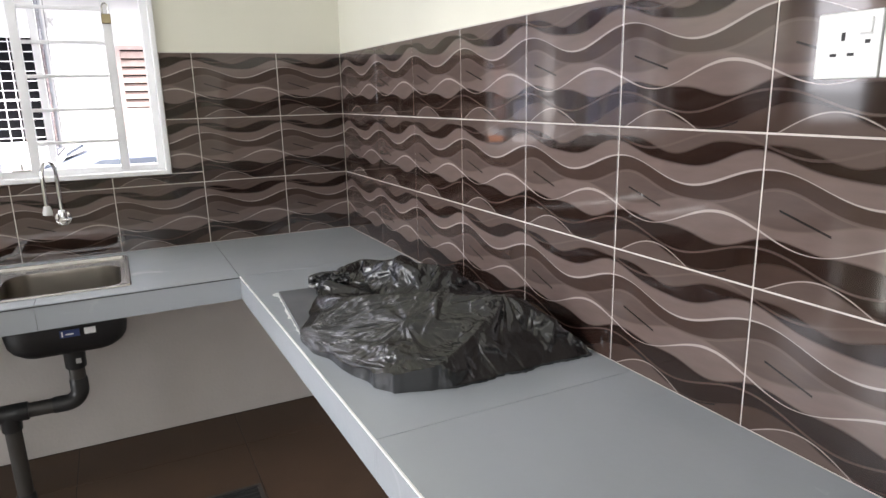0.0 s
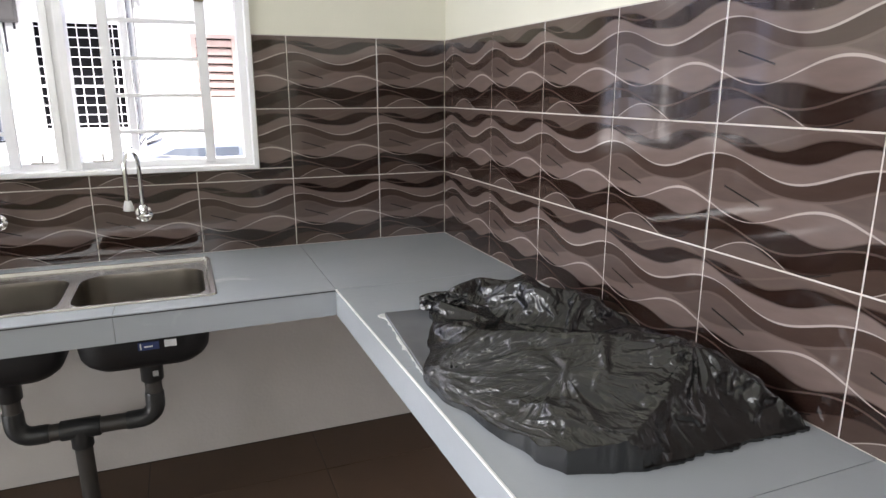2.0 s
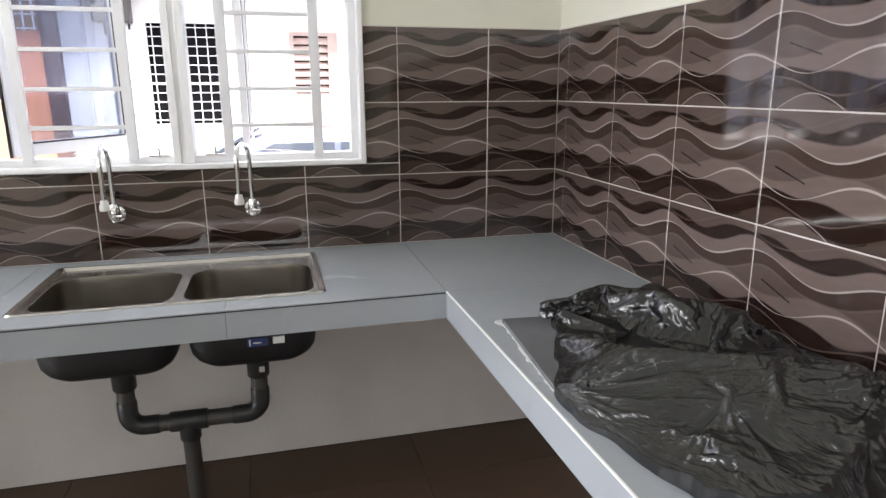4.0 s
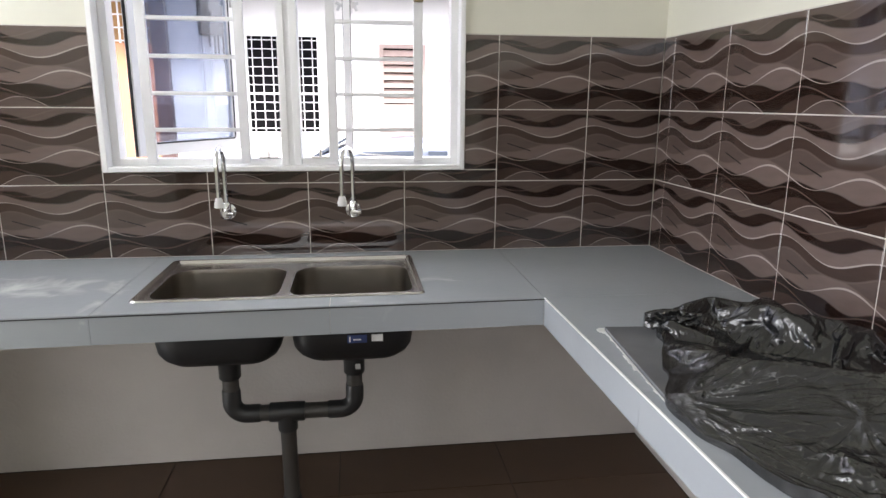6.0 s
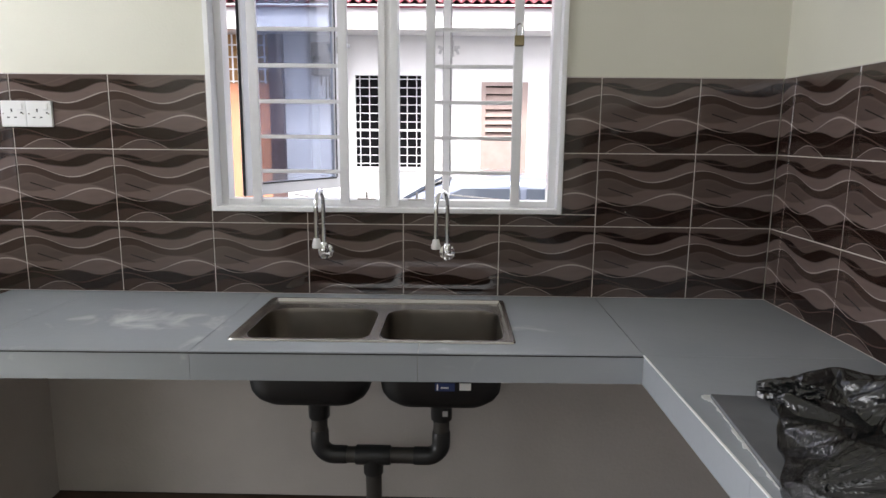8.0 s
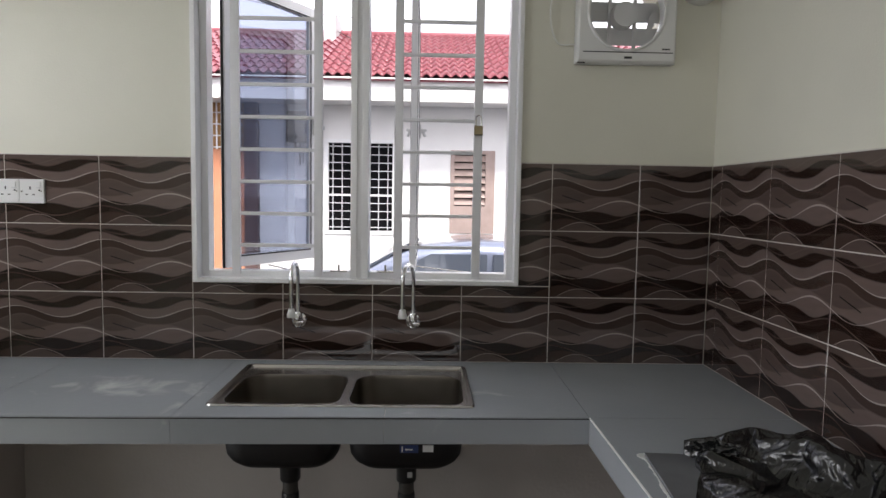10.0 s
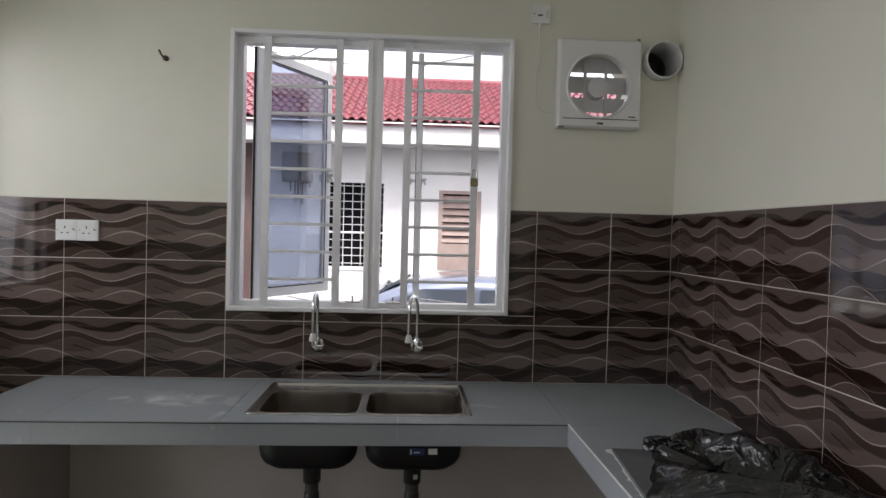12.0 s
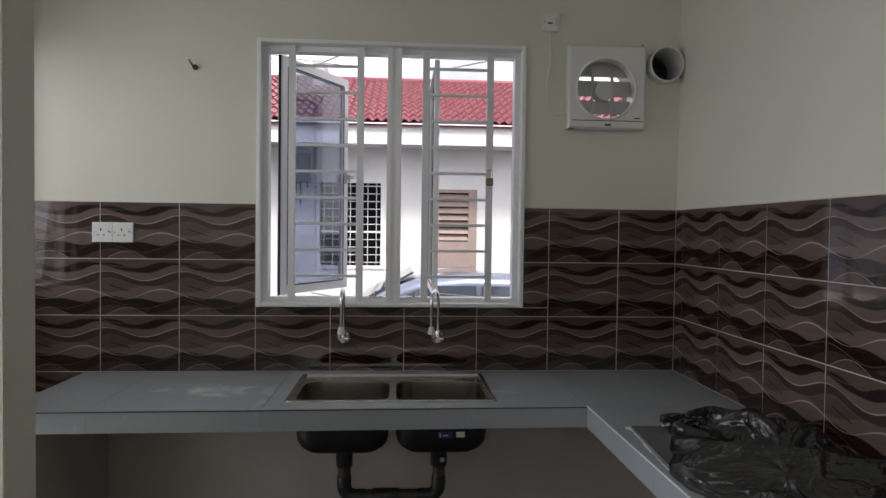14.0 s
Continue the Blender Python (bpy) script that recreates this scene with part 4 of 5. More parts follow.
box_part("pull_tab", (fx0 + 0.004, fx0 + 0.030, fy + 0.004, fy + 0.012, fz0 - 0.002, fz0 + 0.001), PLASTIC_DARK, fan)
# shutter slats at the outer side, with gaps of daylight, and the blades before them
for za, zb in ((-0.1415, -0.117), (-0.099, -0.036), (-0.016, 0.056), (0.073, 0.1415)):
    bm = bmesh.new()
    w = math.sqrt(max(0.0001, 0.142 ** 2 - min(abs(za), abs(zb)) ** 2)) if za * zb > 0 else 0.141
    m = Matrix.Translation((FANX, 0.034, FANZ + (za + zb) / 2))
    box(bm, -w, w, -0.001, 0.001, (za - zb) / 2, (zb - za) / 2, 0, m)
    part("shutter_slat", bm, PLASTIC_GREY, fan, "grey shutter slat")
bm = bmesh.new()
tube(bm, [(FANX, -0.022, FANZ), (FANX, 0.03, FANZ)], [0.044, 0.047], 28)
part("hub", bm, PLASTIC_GREY, fan, "round grey fan hub", smooth=True)
for px_, ang in ((-0.046, 0.0), (0.046, 0.0)):
    bm = bmesh.new()
    box(bm, FANX + px_ - 0.007, FANX + px_ + 0.007, 0.020, 0.028, FANZ - 0.112, FANZ + 0.112, 0.002)
    part("motor_bracket", bm, PLASTIC_GREY, fan)
bm = bmesh.new()
bm_pts = [(0.085, -0.070), (0.118, -0.030), (0.118, 0.030), (0.100, 0.002)]
lo_ = [bm.verts.new((FANX + x, 0.022, FANZ + z)) for x, z in bm_pts]
hi_ = [bm.verts.new((FANX + x, 0.025, FANZ + z)) for x, z in bm_pts]
bm.faces.new(lo_)
bm.faces.new(hi_[::-1])
for k in range(4):
    bm.faces.new((lo_[k], hi_[k], hi_[(k + 1) % 4], lo_[(k + 1) % 4]))
part("blade", bm, PLASTIC_GREY, fan, "grey fan blade tip")

duct = thing("wall_duct", (DUCTX, 0.0, DUCTZ), "open white plastic pipe stub in the wall", "pipe")
bm = bmesh.new()
ring_tube(bm, (DUCTX, 0.130, DUCTZ), (0, -1, 0), 0.0785, 0.0735, 0.185)
sleeve = part("sleeve", bm, PLASTIC_WHITE, duct, smooth=True)
bm = bmesh.new()
tube(bm, [(DUCTX, 0.124, DUCTZ), (DUCTX, 0.129, DUCTZ)], 0.0735, 36)
part("end_cap", bm, PVC_FITTING, duct, "dark cap deep in the pipe")
bm = bmesh.new()
coil = []
for k in range(50):
    a = 2 * math.pi * k / 16
    coil.append((DUCTX - 0.012 + 0.052 * math.cos(a), 0.118 - 0.0011 * k, DUCTZ - 0.008 + (0.050 + 0.0002 * k) * math.sin(a)))
tube(bm, coil, 0.006, 8)
part("coiled_hose", bm, RUBBER, duct, "black hose coiled inside", smooth=True)

spur = thing("fan_isolator_switch", (-0.605, 0.0, 2.37), "small white switch plate on the wall above the fan", "switch")
box_part("plate", (-0.643, -0.568, -0.010, 0.0065, 2.335, 2.415), PLASTIC_WHITE, spur, bevel=0.004)
box_part("rocker", (-0.586, -0.574, -0.0125, -0.009, 2.358, 2.392), PLASTIC_GREY, spur, bevel=0.001)
box_part("print", (-0.622, -0.600, -0.0112, -0.0095, 2.366, 2.373), PLASTIC_DARK, spur)
box_part("screw", (-0.640, -0.635, -0.0112, -0.0095, 2.373, 2.379), PLASTIC_DARK, spur)
bm = bmesh.new()
pts = [(-0.612, -0.006, 2.338), (-0.613, -0.007, 2.29), (-0.607, -0.006, 2.24), (-0.606, -0.005, 2.19), (-0.618, -0.005, 2.13), (-0.624, -0.005, 2.07), (-0.616, -0.006, 2.01), (-0.600, -0.006, 1.972), (-0.580, -0.008, 1.957), (-0.552, -0.012, 1.958), (-0.530, -0.015, 1.960)]
fine = []
for i in range(len(pts) - 1):
    p = [Vector(pts[max(0, min(len(pts) - 1, i + k))]) for k in (-1, 0, 1, 2)]
    for s in (0, 0.25, 0.5, 0.75):
        fine.append(0.5 * ((2 * p[1]) + (p[2] - p[0]) * s + (2 * p[0] - 5 * p[1] + 4 * p[2] - p[3]) * s * s + (3 * p[1] - p[0] - 3 * p[2] + p[3]) * s ** 3))
fine.append(Vector(pts[-1]))
tube(bm, fine, 0.0032, 8)
part("cord", bm, CORD, spur, "thin white cord that hangs down to the fan", smooth=True)

hook = thing("wall_hook", (-2.190, 0.0, 2.13), "small dark bent screw hook in the wall", "hook")
bm = bmesh.new()
tube(bm, [(-2.190, 0.008, 2.128), (-2.190, -0.022, 2.126), (-2.193, -0.032, 2.130), (-2.200, -0.034, 2.142), (-2.206, -0.030, 2.152)], 0.0042, 8)
tube(bm, [(-2.190, 0.007, 2.128), (-2.190, -0.001, 2.128)], 0.012, 12)
tube(bm, [(-2.190, -0.018, 2.126), (-2.178, -0.030, 2.118)], 0.0035, 8)
part("screw", bm, RUST, hook, smooth=True)


# ---- sockets ----
def socket(name_at, rot):
    """A British-pattern switched socket, 86 mm square, drawn on the north wall and turned."""
    ob = thing("wall_socket", (0, 0, 0), "white square three-pin switched socket on the tiles", "socket", "switched sockets")
    box_part("plate", (-0.0435, 0.0435, -0.010, 0.001, -0.0435, 0.0435), PLASTIC_WHITE, ob, bevel=0.003)
    box_part("earth_slot", (-0.008, -0.003, -0.0106, -0.006, 0.006, 0.017), PLASTIC_DARK, ob)
    box_part("live_slot", (-0.022, -0.013, -0.0106, -0.006, -0.014, -0.010), PLASTIC_DARK, ob)
    box_part("neutral_slot", (0.002, 0.011, -0.0106, -0.006, -0.014, -0.010), PLASTIC_DARK, ob)
    box_part("rocker", (0.017, 0.033, -0.0135, -0.009, 0.014, 0.034), PLASTIC_WHITE, ob, bevel=0.002)
    box_part("rocker_gap", (0.016, 0.034, -0.0108, -0.009, 0.012, 0.0145), PLASTIC_GREY, ob)
    box_part("mark", (0.024, 0.031, -0.0104, -0.009, 0.001, 0.006), PLASTIC_DARK, ob)
    for sx in (-0.034, 0.034):
        b = bmesh.new()
        tube(b, [(sx, -0.0095, 0.0), (sx, -0.0108, 0.0)], 0.0028, 10)
        part("screw", b, STEEL, ob)
    ob.matrix_basis = Matrix.Translation(name_at) @ Matrix.Rotation(radians(rot), 4, "Z")
    return ob


first = socket((-2.583, 0.0, 1.396), 0)
copy_thing(first, Matrix.Translation((-2.495, 0.0, 1.396)))
copy_thing(first, Matrix.Translation((0.0, -2.193, 1.402)) @ Matrix.Rotation(radians(-90), 4, "Z"))
copy_thing(first, Matrix.Translation((0.0, -2.283, 1.402)) @ Matrix.Rotation(radians(-90), 4, "Z"))

# ---- hob under a plastic bag ----
hob = thing("gas_hob", (-0.288, -1.112, TOP), "flat black glass hob lying on the counter under a bag", "hob")
m = Matrix.Translation((-0.288, -1.112, TOP)) @ Matrix.Rotation(radians(-4.6), 4, "Z")
bm = bmesh.new()
box(bm, -0.252, 0.248, -0.208, 0.208, 0.001, 0.010, 0.002, m)
part("glass_top", bm, HOB_GLASS, hob)
bm = bmesh.new()
n = 60
for k in range(n):
    y0_, y1_ = 0.216 - 0.428 * k / n, 0.216 - 0.428 * (k + 1) / n
    w = 0.0015 + 0.007 * noise.noise(Vector((k * 0.35, 0, 0))) + (0.014 - 0.002 * k if k < 6 else 0.004 if 22 < k < 34 else 0)
    box(bm, -0.253 - max(0.001, w), -0.2525, y1_, y0_, 0.0003, 0.0022, 0, m)
for k in range(24):
    w = 0.0015 + 0.004 * noise.noise(Vector((k * 0.45, 4, 0))) + (0.010 if k < 3 else 0)
    box(bm, -0.262 + k * 0.008, -0.262 + (k + 1) * 0.008, 0.2085, 0.2095 + max(0.001, w), 0.0003, 0.0022, 0, m)
part("sealant", bm, SILICONE, hob, "white sealant residue along the edge")


def lerp_keys(keys, s):
    for (a, p), (b, q) in zip(keys, keys[1:]):
        if s <= b:
            k = max(0.0, (s - a) / (b - a))
            return p + (q - p) * k * k * (3 - 2 * k)
    return keys[-1][1]


ROOM_SIDE = [(0.0, -0.345), (0.06, -0.385), (0.20, -0.43), (0.40, -0.500), (0.56, -0.562), (0.64, -0.560), (0.80, -0.530), (0.94, -0.500), (1.0, -0.475)]
# how high the sheet stands: along its rim, and where folds and the thing under it push it up
RIM = [(-0.345, -0.79, 0.012), (-0.12, -0.78, 0.012), (-0.415, -0.915, 0.020), (-0.45, -1.0, 0.016), (-0.50, -1.15, 0.014), (-0.575, -1.30, 0.014),
       (-0.555, -1.42, 0.006), (-0.53, -1.56, 0.014), (-0.495, -1.672, 0.034), (-0.40, -1.700, 0.050), (-0.305, -1.700, 0.003), (-0.14, -1.700, 0.003), (0.0, -1.700, 0.003),
       (0.0, -1.50, 0.030), (0.0, -1.22, 0.025), (-0.01, -0.95, 0.020)]
FOLDS = [(-0.515, -1.285, 0.050), (-0.418, -1.30, 0.090), (-0.29, -1.444, 0.124), (-0.172, -1.59, 0.132), (-0.275, -1.645, 0.090), (-0.382, -1.54, 0.084),
         (-0.46, -1.57, 0.054), (-0.345, -1.225, 0.012), (-0.19, -1.375, 0.014), (-0.37, -0.93, 0.050), (-0.26, -0.875, 0.058), (-0.13, -0.90, 0.064),
         (-0.19, -1.04, 0.088), (-0.29, -1.06, 0.016), (-0.41, -1.13, 0.048), (-0.08, -1.16, 0.078), (-0.09, -1.635, 0.082), (-0.075, -1.46, 0.076), (-0.13, -1.25, 0.040)]
SHEET = RIM + FOLDS
k0 = len(RIM)
CREASES = [(k0, k0 + 1), (k0 + 1, k0 + 2), (k0 + 2, k0 + 3), (k0 + 3, k0 + 4), (k0 + 4, 10), (k0 + 5, k0 + 2), (k0 + 5, 8), (k0 + 9, k0 + 10), (k0 + 10, k0 + 11), (k0 + 11, k0 + 12)]
flat, _, tris, _, _, _ = delaunay_2d_cdt([Vector((x, y)) for x, y, h in SHEET], CREASES, [], 0, 1e-5)
TENT = [[(flat[i].x, flat[i].y, SHEET[i][2]) for i in f] for f in tris]


def sheet_height(x, y):
    """Height of the taut sheet between its folds."""
    for (ax, ay, ah), (bx, by, bh), (cx, cy, ch) in TENT:
        d = (by - cy) * (ax - cx) + (cx - bx) * (ay - cy)
        p = ((by - cy) * (x - cx) + (cx - bx) * (y - cy)) / d
        q = ((cy - ay) * (x - cx) + (ax - cx) * (y - cy)) / d
        if p >= -1e-6 and q >= -1e-6 and p + q <= 1 + 1e-6:
            return p * ah + q * bh + (1 - p - q) * ch
    return 0.006


def bag_point(u, v):
    """A point of the bag's sheet: u from the wall side (0) to the room (1), v from the far end (0) to the near end (1)."""
    xa = -0.016 - 0.10 * max(0.0, 0.22 - v) / 0.22 + 0.012 * noise.noise(Vector((v * 6, 1.7, 0)))
    xb = lerp_keys(ROOM_SIDE, v) + 0.007 * noise.noise(Vector((v * 13, 5.1, 0)))
    ya = -0.800 + 0.022 * noise.noise(Vector((u * 6, 2.2, 0)))
    yb = -1.668 - 0.040 * min(1.0, (1 - u) / 0.25) + (0.010 * noise.noise(Vector((u * 9, 8.2, 0))) + 0.012 * abs(noise.noise(Vector((u * 26, 3.2, 0))))) * min(1.0, (1 - u) / 0.3)
    x, y = xa + (xb - xa) * u, ya + (yb - ya) * v
    return x, y, sheet_height(x, y), min(1.0, 9 * min(u, 1 - u, v, 1 - v) + 0.1)


def spare(x, y):
    """How much longer the film is than the shape it lies on: slack in the crumpled parts, taut on the front panel."""
    slack = 0.11
    if y < -1.22 and x < -0.16:
        slack = 0.024
    if abs((x + 0.345) * 0.7 + (y + 1.225) * 0.7) < 0.045 and x < -0.10 and y > -1.48:
        slack = 0.03
    if x > -0.14:
        slack = max(slack, 0.08)
    return slack


def drape():
    """Lays the film over the folds and lets its slack buckle into creases, coarse ones first."""
    rng = np.random.RandomState(11)
    shift = None
    for nu, nv, rounds, share, jog in ((36, 54, 150, 1.0, 0.012), (76, 114, 80, 1.1, 0.003), (160, 240, 50, 1.22, 0.0008)):
        base = np.zeros((nv + 1, nu + 1, 3))
        give = np.zeros((nv + 1, nu + 1))
        low = np.zeros((nv + 1, nu + 1))
        for j in range(nv + 1):
            for i in range(nu + 1):
                x, y, h, fade = bag_point(i / nu, j / nv)
                rise = 0.0
                # creases pulled out from a knot on the near sheet, and from the pinched corner beside the hob
                for px_, py_, reach, deep in ((-0.382, -1.50, 0.13, 0.011), (-0.545, -1.30, 0.20, 0.024), (-0.17, -1.585, 0.15, 0.018)):
                    kx, ky = x - px_, y - py_
                    ang, rad = math.atan2(ky, kx), math.hypot(kx, ky)
                    pull = noise.noise(Vector((math.cos(ang) * 3.4, math.sin(ang) * 3.4, 2.0 + rad * 1.2 + px_ * 9)))
                    rise += deep * (0.30 - abs(pull)) * min(1.0, rad / 0.03) * math.exp(-(rad / reach) ** 2)
                cu, su = math.cos(0.65), math.sin(0.65)
                rise += 0.016 * (0.28 - abs(noise.noise(Vector(((x * cu + y * su) * 10, (y * cu - x * su) * 2.0, 1.0)))))
                z = h + fade * rise
                least = 0.0125 if -0.53 < x < -0.04 and -1.32 < y < -0.90 else 0.003
                base[j, i] = (x, y, max(z, least))
                give[j, i] = spare(x, y) * fade * share
                low[j, i] = max(least, z - 0.010 * fade)
        p = base.copy()
        if shift is not None:
            oj, oi = shift.shape[0] - 1, shift.shape[1] - 1
            gj, gi = np.meshgrid(np.linspace(0, oj, nv + 1), np.linspace(0, oi, nu + 1), indexing="ij")
            j0, i0 = np.minimum(gj.astype(int), oj - 1), np.minimum(gi.astype(int), oi - 1)
            fj, fi = (gj - j0)[..., None], (gi - i0)[..., None]
            p += (shift[j0, i0] * (1 - fj) * (1 - fi) + shift[j0 + 1, i0] * fj * (1 - fi) + shift[j0, i0 + 1] * (1 - fj) * fi + shift[j0 + 1, i0 + 1] * fj * fi)
        inner = np.zeros((nv + 1, nu + 1, 1))
        inner[1:-1, 1:-1] = 1.0
        p[..., 2:] += inner * jog * rng.uniform(-1, 1, (nv + 1, nu + 1, 1)) * (give[..., None] > 0)
        pairs = []
        for dj, di, stiff in ((0, 1, 1.0), (1, 0, 1.0), (1, 1, 0.55), (1, -1, 0.55), (0, 2, 0.30), (2, 0, 0.30), (0, 4, 0.10), (4, 0, 0.10)):
            jj, ii = np.meshgrid(np.arange(nv + 1), np.arange(nu + 1), indexing="ij")
            ok = (jj + dj <= nv) & (ii + di <= nu) & (ii + di >= 0)
            step = max(dj, abs(di))
            for parity in range(2):
                sel = ok & ((((jj if dj else ii) // step) % 2) == parity)
                a_, b_ = (jj[sel], ii[sel]), (jj[sel] + dj, ii[sel] + di)
                length = np.linalg.norm(base[a_] - base[b_], axis=1) * (1 + 0.5 * (give[a_] + give[b_]) * (1.0 if step == 1 else 0.75))
                pairs.append((a_, b_, length, stiff))
        for r in range(rounds):
            p[..., 2] -= 0.00006 * inner[..., 0]
            for a_, b_, length, stiff in pairs:
                d = p[b_] - p[a_]
                dist = np.linalg.norm(d, axis=1) + 1e-9
                move = d * (0.5 * stiff * (dist - length) / dist)[:, None]
                p[a_] += move * inner[a_]
                p[b_] -= move * inner[b_]
            p[..., 2] = np.maximum(p[..., 2], low)
            p[..., 0] = np.minimum(p[..., 0], -0.004)
        shift = p - base
    return p


film_points = drape()
rows_n, cols_n = film_points.shape[0] - 1, film_points.shape[1] - 1
bag = thing("plastic_bag", (-0.30, -1.25, TOP), "crumpled black plastic bag draped over the hob", "plastic bag")
bm = bmesh.new()
grid = [[bm.verts.new((x, y, TOP + z)) for x, y, z in row] for row in film_points]
for j in range(rows_n):
    for i in range(cols_n):
        bm.faces.new((grid[j][i], grid[j][i + 1], grid[j + 1][i + 1], grid[j + 1][i]))
rim = grid[0][:] + [grid[j][cols_n] for j in range(1, rows_n + 1)] + [grid[rows_n][i] for i in range(cols_n - 1, -1, -1)] + [grid[j][0] for j in range(rows_n - 1, 0, -1)]
lowr = [bm.verts.new((v.co.x, v.co.y, TOP + 0.0008)) for v in rim]
for k in range(len(rim)):
    bm.faces.new((rim[k], rim[(k + 1) % len(rim)], lowr[(k + 1) % len(rim)], lowr[k]))
film_sheet = part("sheet", bm, BAG, bag, smooth=True)
film_sheet.data.set_sharp_from_angle(angle=radians(40))
# the twisted mouth of the bag, lying on the hob
bm = bmesh.new()
rings = []
for k in range(26):
    s = k / 25
    c = Vector((-0.435 + 0.110 * s, -0.905 - 0.055 * s, TOP + 0.031 + 0.016 * s))
    swell = 0.021 * (0.55 + 0.55 * math.sin(math.pi * min(1.0, 0.12 + s * 0.95)))
    ring = []
    for q in range(40):
        a = 2 * math.pi * q / 40
        pleat = noise.noise(Vector((math.cos(a + 1.6 * s) * 2.6, math.sin(a + 1.6 * s) * 2.6, s * 1.8)))
        r_ = swell * (1.0 + 0.85 * (0.22 - abs(pleat)) + 0.25 * noise.noise(Vector((math.cos(a) * 5, math.sin(a) * 5, s * 9))))
        ring.append(c + Vector((0.35 * r_ * math.cos(a), 0.95 * r_ * math.cos(a), max(-0.018 - 0.016 * s, 0.95 * r_ * math.sin(a)))))
    rings.append(ring)
loft(bm, rings, True, True)
part("twisted_mouth", bm, BAG, bag, "gathered and twisted mouth of the bag", smooth=True)

# ---- outside ----
GZ = -0.42
bm = bmesh.new()
box(bm, -300, 300, 0.14, 400, GZ - 0.2, GZ), box(bm, -300, 300, -300, 0.14, GZ - 0.2, GZ)
tagged(part("ground", bm, ASPHALT), "grey asphalt back lane", "road", kind="structure")
# unseen slab, added to block the sun at the south opening
bm = bmesh.new()
box(bm, WEST - 2.5, 1.5, -9.0, -5.2, 2.75, 2.95)
tagged(part("sun_block_slab", bm, BUILD_WHITE), "unseen white slab added to keep the sun out of the room", "roof", kind="structure")

HY = 7.0
house = thing("terrace_house", (-1.5, HY, GZ), "white single-storey terrace house with a red tiled roof", "house")
HX0, HX1 = -3.86, 6.0
WIN = (-2.53, -1.54, 0.86, 2.18)
LOU = (-0.74, -0.10, 0.875, 2.07)
bm = bmesh.new()
slab_with_holes(bm, "y", HY, HY + 0.15, HX0, HX1, GZ, 3.0, [WIN, LOU])
wall = part("wall", bm, BUILD_WHITE, house)
box_part("wall", (-5.2, -3.67, HY - 0.10, HY + 0.15, GZ, 2.02), BUILD_ORANGE, house, "orange rendered wall of the neighbouring unit")
box_part("wall", (-9.0, HX0, HY - 0.05, HY + 0.15, 2.74, 3.0), BUILD_WHITE, house)
box_part("wall", (-9.0, -5.2, HY, HY + 0.15, GZ, 2.74), BUILD_WHITE, house)
box_part("shutter", (-5.2, -3.67, HY - 0.02, HY + 0.10, 2.02, 2.74), SHUTTER, house, "ochre shutter behind a pale grille")
bm = bmesh.new()
box(bm, -3.665, -3.48, HY - 0.12, HY, GZ, 2.68)
part("pillar", bm, BUILD_BROWN, house, "dark brown painted pier")
bm = bmesh.new()
box(bm, -9.0, HX1, 6.28, 6.40, 2.65, 2.95), box(bm, -9.0, HX1, 6.40, HY, 2.68, 2.72)
part("fascia", bm, BUILD_WHITE, house, "white fascia beam and soffit")
# flat black panel in the window; the room's darkness is its colour
win = part("window", (lambda b: (box(b, WIN[0], WIN[1], HY + 0.10, HY + 0.12, WIN[2], WIN[3]), b)[1])(bmesh.new()), UNLIT_ROOM, house, "black panel for the unlit room, behind a white grille")
bm = bmesh.new()
for k in range(2):
    t = 0.035
    box(bm, WIN[0] - 0.02, WIN[0] + t, HY - 0.02, HY + 0.05, WIN[2] - 0.02, WIN[3] + 0.02) if k == 0 else box(bm, WIN[1] - t, WIN[1] + 0.02, HY - 0.02, HY + 0.05, WIN[2] - 0.02, WIN[3] + 0.02)
box(bm, WIN[0] + 0.035, WIN[1] - 0.035, HY - 0.02, HY + 0.05, WIN[2] - 0.02, WIN[2] + 0.03)
box(bm, WIN[0] + 0.035, WIN[1] - 0.035, HY - 0.02, HY + 0.05, WIN[3] - 0.03, WIN[3] + 0.02)
part("frame", bm, WHITE_ALU, win)
for k in range(7):
    x = WIN[0] + 0.035 + (WIN[1] - WIN[0] - 0.07) * (k + 0.5) / 7
    box_part("upright", (x - 0.0045, x + 0.0045, HY - 0.012, HY + 0.004, WIN[2] + 0.03, WIN[3] - 0.03), WHITE_STEEL, win)
for k in range(11):
    z = WIN[2] + (WIN[3] - WIN[2]) * (k + 0.7) / 11.4
    t = 0.014 if k == 4 else 0.005
    box_part("bar", (WIN[0] + 0.03, WIN[1] - 0.03, HY - 0.018, HY - 0.012, z - t, z + t), WHITE_STEEL, win)
# another black panel, for the darkness behind the louvres
lou = part("louvre_window", (lambda b: (box(b, LOU[0], LOU[1], HY + 0.09, HY + 0.12, LOU[2], LOU[3]), b)[1])(bmesh.new()), UNLIT_ROOM, house, "pink-brown louvred vent window")
bm = bmesh.new()
box(bm, LOU[0], LOU[0] + 0.06, HY - 0.015, HY + 0.06, LOU[2], LOU[3]), box(bm, LOU[1] - 0.13, LOU[1], HY - 0.015, HY + 0.06, LOU[2], LOU[3])
box(bm, LOU[0] + 0.06, LOU[1] - 0.13, HY - 0.015, HY + 0.06, LOU[3] - 0.05, LOU[3]), box(bm, LOU[0] + 0.06, LOU[1] - 0.13, HY - 0.012, HY + 0.06, LOU[2], 1.27)
part("frame", bm, LOUVRE, lou)
